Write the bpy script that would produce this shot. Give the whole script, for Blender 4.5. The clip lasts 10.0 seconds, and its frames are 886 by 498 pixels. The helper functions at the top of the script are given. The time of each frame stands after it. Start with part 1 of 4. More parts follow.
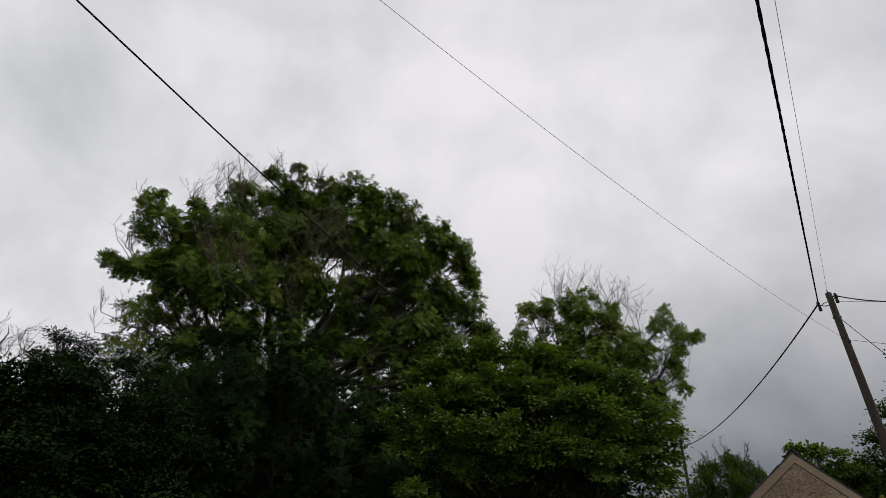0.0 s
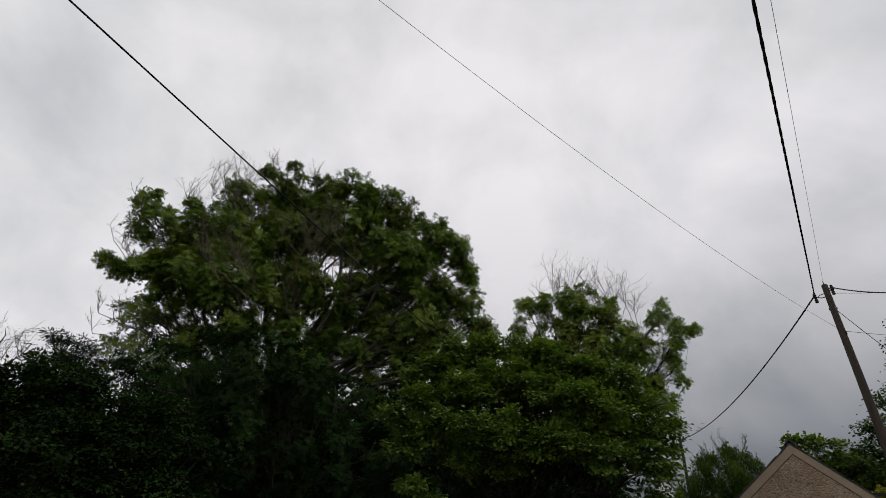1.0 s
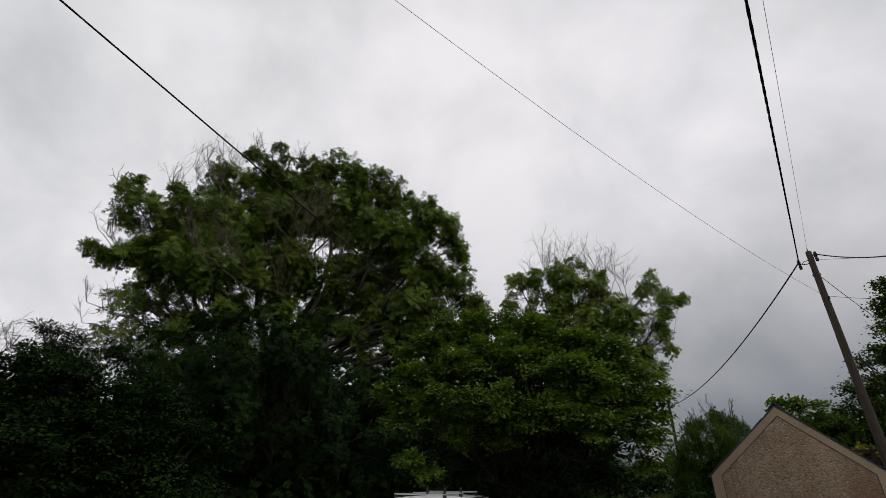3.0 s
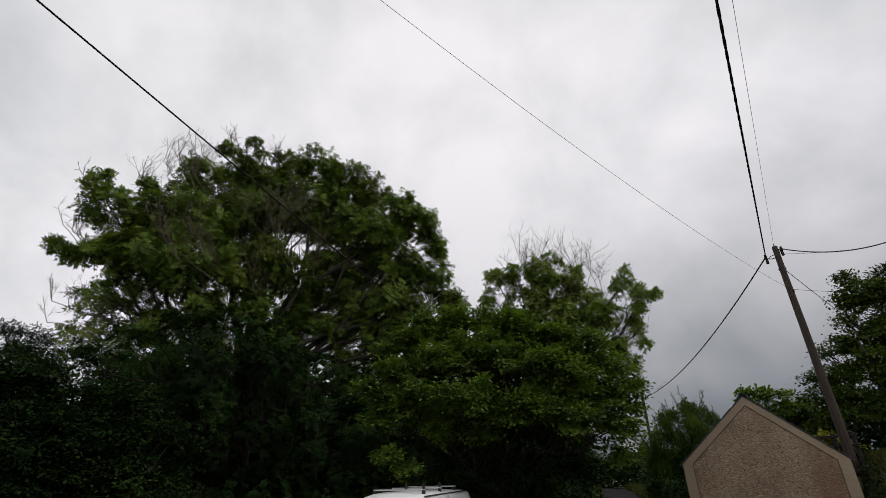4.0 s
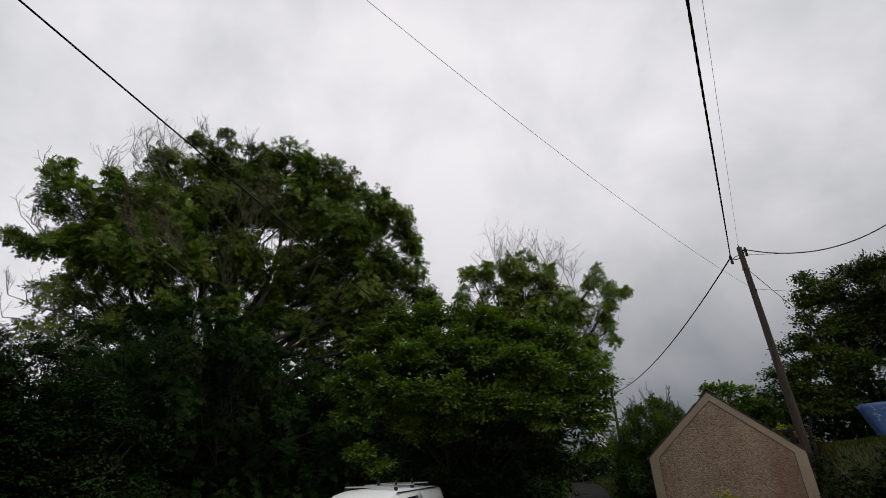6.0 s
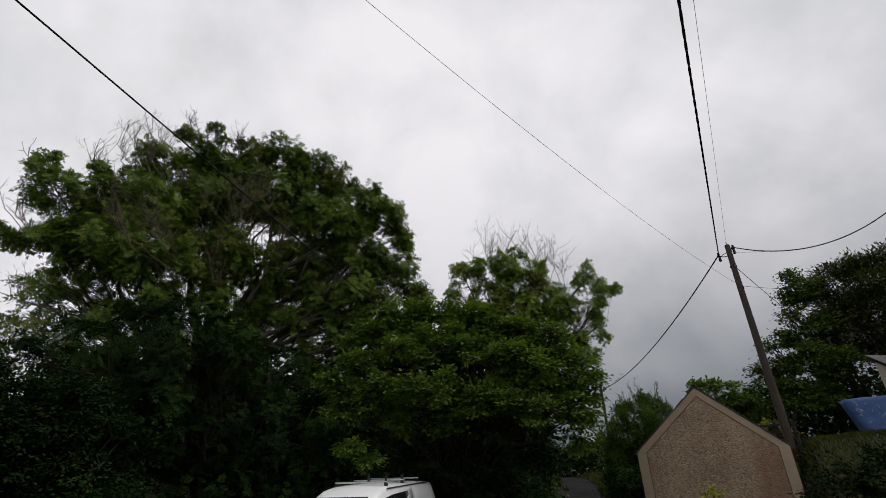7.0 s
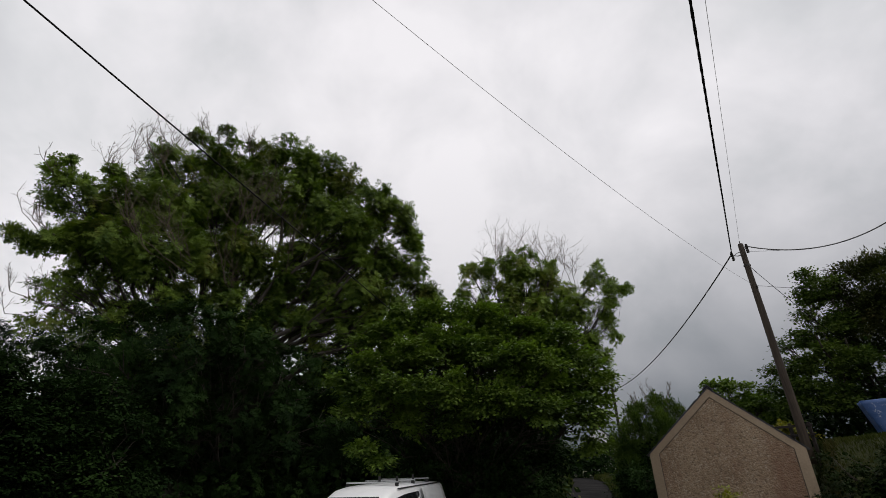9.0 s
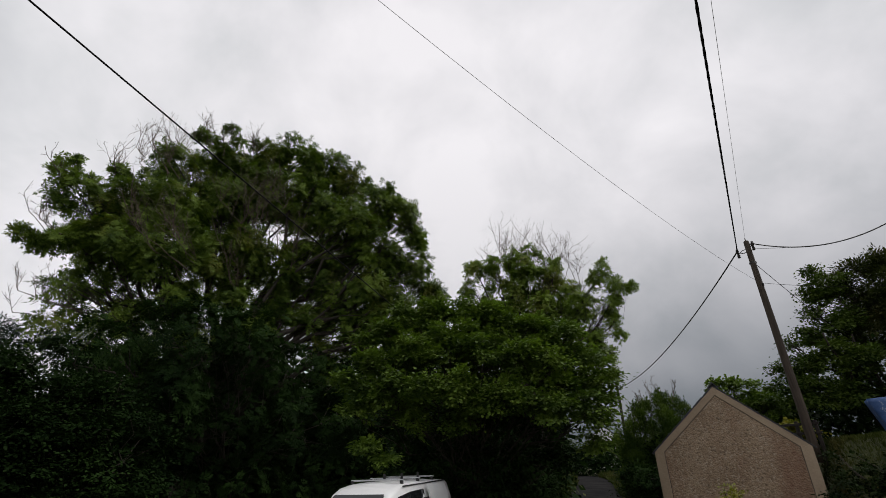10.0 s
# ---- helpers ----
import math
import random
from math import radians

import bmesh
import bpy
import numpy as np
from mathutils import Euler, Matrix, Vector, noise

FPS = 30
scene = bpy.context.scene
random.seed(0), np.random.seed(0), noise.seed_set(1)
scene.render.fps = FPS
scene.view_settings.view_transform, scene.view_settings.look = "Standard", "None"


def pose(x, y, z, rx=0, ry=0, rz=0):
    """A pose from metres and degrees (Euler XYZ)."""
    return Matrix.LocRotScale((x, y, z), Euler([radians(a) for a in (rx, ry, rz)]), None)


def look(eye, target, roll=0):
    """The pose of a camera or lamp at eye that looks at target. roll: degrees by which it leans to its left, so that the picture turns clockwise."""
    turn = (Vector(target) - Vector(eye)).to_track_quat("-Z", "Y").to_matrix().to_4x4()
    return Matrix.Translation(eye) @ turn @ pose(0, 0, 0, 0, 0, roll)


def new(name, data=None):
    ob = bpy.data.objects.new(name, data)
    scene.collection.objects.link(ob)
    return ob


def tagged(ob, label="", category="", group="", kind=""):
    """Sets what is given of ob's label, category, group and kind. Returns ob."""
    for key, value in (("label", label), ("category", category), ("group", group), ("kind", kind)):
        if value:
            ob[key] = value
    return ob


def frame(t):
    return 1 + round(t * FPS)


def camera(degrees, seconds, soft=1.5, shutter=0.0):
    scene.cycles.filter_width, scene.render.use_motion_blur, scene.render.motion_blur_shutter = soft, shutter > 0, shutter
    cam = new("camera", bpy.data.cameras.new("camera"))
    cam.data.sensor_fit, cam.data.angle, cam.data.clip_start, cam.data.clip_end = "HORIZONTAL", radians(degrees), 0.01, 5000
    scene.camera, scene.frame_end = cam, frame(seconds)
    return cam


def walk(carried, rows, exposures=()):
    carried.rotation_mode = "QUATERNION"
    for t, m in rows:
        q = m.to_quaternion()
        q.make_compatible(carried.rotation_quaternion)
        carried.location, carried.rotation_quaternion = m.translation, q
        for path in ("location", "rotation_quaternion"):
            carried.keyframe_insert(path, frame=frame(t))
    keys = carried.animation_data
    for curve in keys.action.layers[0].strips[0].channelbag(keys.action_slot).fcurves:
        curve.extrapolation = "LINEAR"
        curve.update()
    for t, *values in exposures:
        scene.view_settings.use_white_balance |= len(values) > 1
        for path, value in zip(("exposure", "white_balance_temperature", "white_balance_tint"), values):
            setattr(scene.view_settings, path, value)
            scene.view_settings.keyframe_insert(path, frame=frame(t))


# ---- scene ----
cam = camera(86.1, 10.0, soft=0.6)
EYE = (0.0, 0.0, 1.7)
TURNS = [
    (0, 120.29, -3.50, 5.41), (0.5, 120.11, -3.10, 5.54), (1, 119.88, -2.76, 5.49),
    (1.5, 119.59, -2.41, 5.50), (2, 119.35, -2.05, 5.71), (2.5, 118.42, -1.38, 5.75),
    (2.7, 117.90, -1.11, 5.63), (3.8, 116.55, 0.38, 3.46), (4, 116.76, 0.65, 2.98),
    (4.5, 117.06, 0.91, 1.78), (5, 117.00, 0.96, 1.12), (5.5, 116.65, 1.13, 0.62),
    (6, 116.33, 1.35, -0.01), (6.2, 116.02, 1.38, -0.36), (7.3, 115.84, 1.59, -1.13),
    (7.5, 115.94, 1.62, -1.06), (8, 115.89, 1.56, -0.83), (8.5, 115.92, 1.36, -0.35),
    (9, 115.92, 1.29, 0.08), (9.5, 115.81, 1.26, 0.42), (10, 115.71, 1.22, 0.59),
]
walk(cam, [(t, pose(*EYE, rx, ry, rz)) for t, rx, ry, rz in TURNS],
     exposures=[(0, -0.06), (2.6, -0.05), (3.9, 0.04), (4.7, 0.02), (5.5, 0.0), (10, 0.04)])

# ---- world, sun ----
world = bpy.data.worlds.new("overcast_sky")
scene.world = world
world.use_nodes = True


class Nodes:
    """Short hand for building a node tree."""

    def __init__(self, tree):
        self.tree = tree
        tree.nodes.clear()

    def add(self, kind, ins=(), **props):
        n = self.tree.nodes.new(kind)
        for k, v in props.items():
            setattr(n, k, v)
        for k, v in dict(ins).items():
            if isinstance(v, bpy.types.NodeSocket):
                self.tree.links.new(v, n.inputs[k])
            else:
                n.inputs[k].default_value = v
        return n

    def math(self, op, a, b=0.0, c=0.0, clamp=False):
        return self.add("ShaderNodeMath", {0: a, 1: b, 2: c}, operation=op, use_clamp=clamp).outputs[0]

    def mix(self, f, a, b, blend="MIX"):
        n = self.add("ShaderNodeMix", {"Factor": f}, data_type="RGBA", blend_type=blend)
        for key, v in ((6, a), (7, b)):
            if isinstance(v, bpy.types.NodeSocket):
                self.tree.links.new(v, n.inputs[key])
            else:
                n.inputs[key].default_value = (*v, 1)
        return n.outputs[2]

    def ramp(self, f, *stops):
        n = self.add("ShaderNodeValToRGB", {0: f})
        el = n.color_ramp.elements
        while len(el) < len(stops):
            el.new(0.5)
        for e, (p, c) in zip(el, stops):
            e.position = p
            e.color = (c, c, c, 1) if not isinstance(c, tuple) else (*c, 1)
        return n.outputs[0]

    def noise(self, vec, scale, detail=4.0, rough=0.55, dist=0.0):
        return self.add("ShaderNodeTexNoise", {"Vector": vec, "Scale": scale, "Detail": detail,
                                               "Roughness": rough, "Distortion": dist}).outputs[0]


SUN_AZ, SUN_EL = radians(82), radians(56)
k = Nodes(world.node_tree)
way = k.add("ShaderNodeTexCoord").outputs["Generated"]
sep = k.add("ShaderNodeSeparateXYZ", {0: way})
up = k.math("MAXIMUM", sep.outputs[2], 0.0)
lift = k.math("ADD", up, 0.75)
flat = k.add("ShaderNodeCombineXYZ", {0: k.math("DIVIDE", sep.outputs[0], lift), 1: k.math("DIVIDE", sep.outputs[1], lift), 2: 0.3}).outputs[0]
big = k.noise(flat, 1.9, 3.0, 0.5, 0.2)
small = k.noise(flat, 5.0, 5.0, 0.55, 0.2)
cloud = k.math("ADD", k.math("MULTIPLY", big, 0.5), k.math("MULTIPLY", small, 0.5))
deck = k.ramp(cloud, (0.36, (0.57, 0.575, 0.60)), (0.45, (0.69, 0.69, 0.71)), (0.53, (0.80, 0.785, 0.81)), (0.64, (0.93, 0.905, 0.93)))
west = k.ramp(k.math("ADD", k.math("MULTIPLY", sep.outputs[0], 0.5), 0.5), (0.10, 1.10), (0.42, 0.96), (0.60, 0.96), (0.85, 1.0))
deck = k.mix(1.0, deck, west, "MULTIPLY")
# heavier rain cloud low down in the north-east
east = k.math("ADD", k.math("MULTIPLY", sep.outputs[0], 0.62), k.math("MULTIPLY", sep.outputs[1], 0.78))
heavy = k.math("MULTIPLY", k.ramp(k.math("ADD", up, k.math("MULTIPLY", k.math("SUBTRACT", big, 0.5), 0.25)), (0.06, 1.0), (0.22, 0.67), (0.42, 0.26), (0.65, 0.0)),
               k.ramp(east, (0.30, 0.15), (0.95, 1.0)))
deck = k.mix(heavy, deck, (0.085, 0.100, 0.120))
nishita = k.add("ShaderNodeTexSky", sky_type="NISHITA", sun_disc=False, sun_elevation=SUN_EL, sun_rotation=SUN_AZ).outputs[0]
clear = k.add("ShaderNodeVectorMath", {0: nishita, 1: (0.10, 0.10, 0.10)}, operation="MULTIPLY").outputs[0]
sky = k.mix(0.96, clear, deck)
k.add("ShaderNodeOutputWorld", {0: k.add("ShaderNodeBackground", {0: sky, 1: 1.0}).outputs[0]})

sun = new("sun", bpy.data.lights.new("sun", "SUN"))
sun.data.energy, sun.data.angle, sun.data.color = 1.15, radians(26), (1.0, 0.96, 0.9)
sun.matrix_world = look((0, 0, 30), (-math.sin(SUN_AZ) * 30 * math.cos(SUN_EL), -math.cos(SUN_AZ) * 30 * math.cos(SUN_EL), 30 - 30 * math.sin(SUN_EL)))


# ---- materials ----
def material(name):
    m = bpy.data.materials.new(name)
    m.use_nodes = True
    return m, Nodes(m.node_tree)


def finish(n, colour, rough=0.8, metal=0.0, bump=None, depth=0.01, spec=0.5):
    ins = {"Base Color": colour, "Roughness": rough, "Metallic": metal, "Specular IOR Level": spec}
    if bump is not None:
        ins["Normal"] = n.add("ShaderNodeBump", {"Height": bump, "Distance": depth, "Strength": 1.0}).outputs[0]
    sh = n.add("ShaderNodeBsdfPrincipled", ins)
    n.add("ShaderNodeOutputMaterial", {0: sh.outputs[0]})
    return sh


def surface(name, dark, light, scale=3.0, fine=40.0, rough=0.85, depth=0.01, metal=0.0, spec=0.4, stretch=(1, 1, 1)):
    """A surface with stains at one scale and grain at another."""
    m, n = material(name)
    pos = n.add("ShaderNodeTexCoord").outputs["Object"]
    pos = n.add("ShaderNodeMapping", {0: pos, 3: stretch}).outputs[0]
    a, b = n.noise(pos, scale, 5.0, 0.6), n.noise(pos, fine, 3.0, 0.6)
    f = n.math("ADD", n.math("MULTIPLY", a, 0.6), n.math("MULTIPLY", b, 0.4))
    col = n.mix(n.ramp(f, (0.36, 0.0), (0.64, 1.0)), dark, light)
    r = n.math("ADD", n.math("MULTIPLY", a, 0.2), rough - 0.1)
    finish(n, col, r, metal, b, depth, spec)
    return m


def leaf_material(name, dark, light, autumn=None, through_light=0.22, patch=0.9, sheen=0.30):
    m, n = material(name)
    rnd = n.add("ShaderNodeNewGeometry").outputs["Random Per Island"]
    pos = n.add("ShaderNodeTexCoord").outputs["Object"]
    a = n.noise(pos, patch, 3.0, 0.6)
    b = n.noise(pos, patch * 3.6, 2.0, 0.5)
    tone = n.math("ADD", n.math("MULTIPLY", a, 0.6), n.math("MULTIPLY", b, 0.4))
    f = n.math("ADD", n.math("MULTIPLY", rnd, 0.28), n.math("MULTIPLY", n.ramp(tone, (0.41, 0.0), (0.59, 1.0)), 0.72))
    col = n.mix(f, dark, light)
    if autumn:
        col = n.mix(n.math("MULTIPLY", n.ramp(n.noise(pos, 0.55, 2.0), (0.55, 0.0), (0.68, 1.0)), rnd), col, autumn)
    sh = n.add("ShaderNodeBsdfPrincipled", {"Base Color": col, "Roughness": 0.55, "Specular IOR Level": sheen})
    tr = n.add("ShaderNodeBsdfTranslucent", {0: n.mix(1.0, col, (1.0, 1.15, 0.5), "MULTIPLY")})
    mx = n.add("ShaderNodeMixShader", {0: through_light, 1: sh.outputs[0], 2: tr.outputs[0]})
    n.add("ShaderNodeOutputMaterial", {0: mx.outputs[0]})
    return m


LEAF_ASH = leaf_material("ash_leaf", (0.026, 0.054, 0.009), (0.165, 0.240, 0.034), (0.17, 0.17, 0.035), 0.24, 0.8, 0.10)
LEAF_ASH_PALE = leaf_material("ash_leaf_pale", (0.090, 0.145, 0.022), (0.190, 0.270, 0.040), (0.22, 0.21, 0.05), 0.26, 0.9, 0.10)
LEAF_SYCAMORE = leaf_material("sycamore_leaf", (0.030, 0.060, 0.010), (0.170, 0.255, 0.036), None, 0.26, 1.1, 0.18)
# undergrowth leaf, taken to near black so the colour carries the deep shade
LEAF_SHADED = leaf_material("shaded_leaf", (0.006, 0.014, 0.005), (0.026, 0.052, 0.012), None, 0.14, 0.5, 0.02)
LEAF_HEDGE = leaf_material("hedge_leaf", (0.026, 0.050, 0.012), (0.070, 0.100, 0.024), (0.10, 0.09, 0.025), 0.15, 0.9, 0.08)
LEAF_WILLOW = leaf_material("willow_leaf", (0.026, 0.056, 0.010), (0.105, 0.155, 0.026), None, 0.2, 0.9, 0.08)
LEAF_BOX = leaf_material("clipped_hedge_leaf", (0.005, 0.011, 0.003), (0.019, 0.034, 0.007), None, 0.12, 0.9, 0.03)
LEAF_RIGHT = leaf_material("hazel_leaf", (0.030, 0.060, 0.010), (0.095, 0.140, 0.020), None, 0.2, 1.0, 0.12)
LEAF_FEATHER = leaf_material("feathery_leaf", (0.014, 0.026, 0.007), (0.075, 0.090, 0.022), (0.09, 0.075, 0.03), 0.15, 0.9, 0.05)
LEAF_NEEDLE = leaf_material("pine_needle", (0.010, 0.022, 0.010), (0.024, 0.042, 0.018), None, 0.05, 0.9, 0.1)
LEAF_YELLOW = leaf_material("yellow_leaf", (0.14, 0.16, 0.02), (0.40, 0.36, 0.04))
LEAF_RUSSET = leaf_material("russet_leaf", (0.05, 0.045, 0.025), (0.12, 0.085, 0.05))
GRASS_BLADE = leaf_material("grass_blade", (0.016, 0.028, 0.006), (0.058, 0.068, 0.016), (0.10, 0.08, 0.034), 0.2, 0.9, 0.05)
BARK = surface("ash_bark", (0.022, 0.018, 0.014), (0.062, 0.051, 0.040), 2.0, 22.0, 0.9, 0.03, stretch=(1, 1, 0.3))
DEAD_BARK = surface("dead_twig_bark", (0.055, 0.043, 0.030), (0.14, 0.11, 0.078), 4.0, 30.0, 0.9, 0.004)
POLE_WOOD = surface("weathered_pole_wood", (0.024, 0.017, 0.012), (0.080, 0.060, 0.044), 2.5, 30.0, 0.85, 0.006, stretch=(1, 1, 0.08))
WIRE = surface("black_cable", (0.008, 0.008, 0.009), (0.018, 0.018, 0.019), 5.0, 60.0, 0.8, 0.001, spec=0.1)
# the black cable again, lightened for the light it catches on sagging spans
WIRE_LIT = surface("lit_cable", (0.030, 0.029, 0.028), (0.075, 0.072, 0.068), 5.0, 60.0, 0.7, 0.001, spec=0.3)
WIRE_GREY = surface("grey_cable", (0.28, 0.28, 0.285), (0.42, 0.42, 0.425), 5.0, 60.0, 0.6, 0.001)
IRON = surface("dark_iron", (0.012, 0.012, 0.012), (0.04, 0.034, 0.03), 8.0, 60.0, 0.7, 0.002, 0.1, 0.2)
ASPHALT = surface("asphalt", (0.014, 0.014, 0.015), (0.032, 0.031, 0.030), 0.7, 60.0, 0.95, 0.01, spec=0.0)
SOIL = surface("verge_soil", (0.025, 0.035, 0.012), (0.075, 0.080, 0.03), 0.6, 14.0, 0.95, 0.05)
SMOOTH_RENDER = surface("smooth_cement_render", (0.285, 0.215, 0.150), (0.40, 0.31, 0.22), 1.2, 30.0, 0.9, 0.004)
JOINT = surface("dark_mortar_joint", (0.05, 0.04, 0.032), (0.16, 0.125, 0.10), 6.0, 30.0, 0.95, 0.003)
SLATE = surface("roof_slate", (0.03, 0.032, 0.036), (0.08, 0.08, 0.085), 2.0, 24.0, 0.6, 0.006)
CORRUGATED = surface("weathered_corrugated_sheet", (0.16, 0.15, 0.145), (0.33, 0.31, 0.30), 1.3, 18.0, 0.7, 0.004)
CREAM_WALL = surface("cream_painted_wall", (0.30, 0.26, 0.20), (0.44, 0.39, 0.31), 1.0, 20.0, 0.9, 0.004)
WHITE_WALL = surface("white_painted_wall", (0.60, 0.60, 0.58), (0.80, 0.80, 0.78), 0.8, 12.0, 0.9, 0.004)
VAN_PAINT = surface("white_van_paint", (0.76, 0.77, 0.78), (0.86, 0.86, 0.86), 1.2, 9.0, 0.32, 0.0005, spec=0.5)
RACK_METAL = surface("aluminium_bar", (0.42, 0.43, 0.44), (0.60, 0.61, 0.62), 3.0, 40.0, 0.4, 0.001, 0.7)
RUBBER = surface("black_rubber", (0.012, 0.012, 0.012), (0.03, 0.03, 0.03), 4.0, 50.0, 0.7, 0.002)
LAMP_LENS = surface("headlamp_lens", (0.45, 0.45, 0.47), (0.7, 0.7, 0.72), 4.0, 30.0, 0.15, 0.001)
FENCE_WOOD = surface("old_fence_wood", (0.014, 0.011, 0.009), (0.040, 0.033, 0.028), 3.0, 25.0, 0.9, 0.004)


def pebbledash():
    m, n = material("pebbledash")
    pos = n.add("ShaderNodeTexCoord").outputs["Object"]
    cell = n.add("ShaderNodeTexVoronoi", {"Vector": pos, "Scale": 26.0}, feature="F1")
    stones = n.ramp(cell.outputs["Distance"], (0.0, 1.0), (0.75, 0.0))
    tone = n.math("ADD", n.math("MULTIPLY", n.noise(pos, 0.9, 4.0), 0.5), n.math("MULTIPLY", n.noise(pos, 11.0, 5.0, 0.7), 0.5))
    col = n.mix(n.ramp(tone, (0.36, 0.0), (0.64, 1.0)), (0.215, 0.150, 0.100), (0.40, 0.298, 0.205))
    grey = n.add("ShaderNodeSeparateColor", {0: cell.outputs["Color"]}).outputs[0]
    col = n.mix(n.ramp(grey, (0.70, 0.0), (1.0, 0.55)), col, (0.47, 0.40, 0.32))
    col = n.mix(n.ramp(grey, (0.04, 0.5), (0.20, 0.0)), col, (0.09, 0.066, 0.05))
    rust = n.noise(n.add("ShaderNodeMapping", {0: pos, 3: (1.6, 1.6, 0.35)}).outputs[0], 1.0, 3.0)
    col = n.mix(n.ramp(rust, (0.52, 0.0), (0.68, 0.6)), col, (0.21, 0.110, 0.072))
    across = n.add("ShaderNodeSeparateXYZ", {0: pos}).outputs[0]
    wash = n.math("MULTIPLY", n.ramp(n.math("ADD", n.math("MULTIPLY", across, 0.5), n.math("MULTIPLY", n.noise(pos, 1.7, 4.0, 0.6), 0.5)), (0.55, 0.0), (1.0, 0.38)), n.ramp(rust, (0.30, 0.2), (0.58, 1.0)))
    col = n.mix(wash, col, (0.20, 0.105, 0.070))
    finish(n, col, 0.92, 0.0, stones, 0.012, 0.2)
    return m


def tarp_blue():
    m, n = material("faded_blue_tarpaulin")
    pos = n.add("ShaderNodeTexCoord").outputs["Object"]
    col = n.mix(n.noise(pos, 1.3, 4.0), (0.028, 0.070, 0.20), (0.058, 0.125, 0.31))
    scuff = n.ramp(n.noise(pos, 5.5, 6.0, 0.65, 1.2), (0.60, 0.0), (0.66, 0.7))
    finish(n, n.mix(scuff, col, (0.55, 0.58, 0.62)), 0.5, 0.0, n.noise(pos, 6.0, 3.0), 0.02)
    return m


def window_glass(name="dark_glass"):
    m, n = material(name)
    pos = n.add("ShaderNodeTexCoord").outputs["Object"]
    finish(n, n.mix(n.noise(pos, 2.0), (0.008, 0.009, 0.010), (0.02, 0.022, 0.024)), 0.06, 0.0, None, 0.0, 0.6)
    return m


PEBBLEDASH, TARP, GLASS = pebbledash(), tarp_blue(), window_glass()


# ---- mesh helpers ----
def quads(name, v, f, smooth=False):
    """A mesh of quads from arrays of corners and corner numbers."""
    me = bpy.data.meshes.new(name)
    v, f = np.asarray(v, np.float32).reshape(-1, 3), np.asarray(f, np.int32).reshape(-1, 4)
    me.vertices.add(len(v)), me.loops.add(f.size), me.polygons.add(len(f))
    me.vertices.foreach_set("co", v.ravel())
    me.loops.foreach_set("vertex_index", f.ravel())
    me.polygons.foreach_set("loop_start", np.arange(0, f.size, 4, dtype=np.int32))
    me.polygons.foreach_set("use_smooth", np.full(len(f), smooth))
    me.update(calc_edges=True)
    return me


def from_bm(name, bm):
    me = bpy.data.meshes.new(name)
    bmesh.ops.recalc_face_normals(bm, faces=bm.faces)
    bm.to_mesh(me)
    bm.free()
    return me


def part(name, data, mat, parent=None, label=""):
    me = from_bm(name, data) if isinstance(data, bmesh.types.BMesh) else data
    me.materials.append(mat)
    ob = new(name, me)
    ob.parent = parent
    return tagged(ob, label)


def thing(name, m, label, category, group=""):
    e = new(name)
    e.empty_display_size = 0.3
    e.matrix_world = m
    return tagged(e, label, category, group)


def box(bm, x0, x1, y0, y1, z0, z1, bevel=0.0, m=None):
    r = bmesh.ops.create_cube(bm, size=1.0)
    vs = r["verts"]
    for v in vs:
        v.co = Vector(((x0 + x1) / 2 + v.co.x * (x1 - x0), (y0 + y1) / 2 + v.co.y * (y1 - y0), (z0 + z1) / 2 + v.co.z * (z1 - z0)))
    if bevel:
        es = list({e for v in vs for e in v.link_edges})
        r = bmesh.ops.bevel(bm, geom=es, offset=bevel, segments=2, affect="EDGES", profile=0.5)
        vs = list({v for f in r["faces"] for v in f.verts} | {v for v in vs if v.is_valid})
    if m is not None:
        bmesh.ops.transform(bm, matrix=m, verts=vs)
    return bm


def boxed(*a, **kw):
    return box(bmesh.new(), *a, **kw)


def prism(outline, y0, y1, bevel=0.0):
    """A solid from an outline in x and z, from y0 to y1."""
    bm = bmesh.new()
    a = [bm.verts.new((x, y0, z)) for x, z in outline]
    b = [bm.verts.new((x, y1, z)) for x, z in outline]
    bm.faces.new(a), bm.faces.new(b[::-1])
    for i in range(len(a)):
        j = (i + 1) % len(a)
        bm.faces.new((a[i], b[i], b[j], a[j]))
    if bevel:
        bmesh.ops.bevel(bm, geom=list(bm.edges), offset=bevel, segments=2, affect="EDGES", profile=0.5)
    return bm


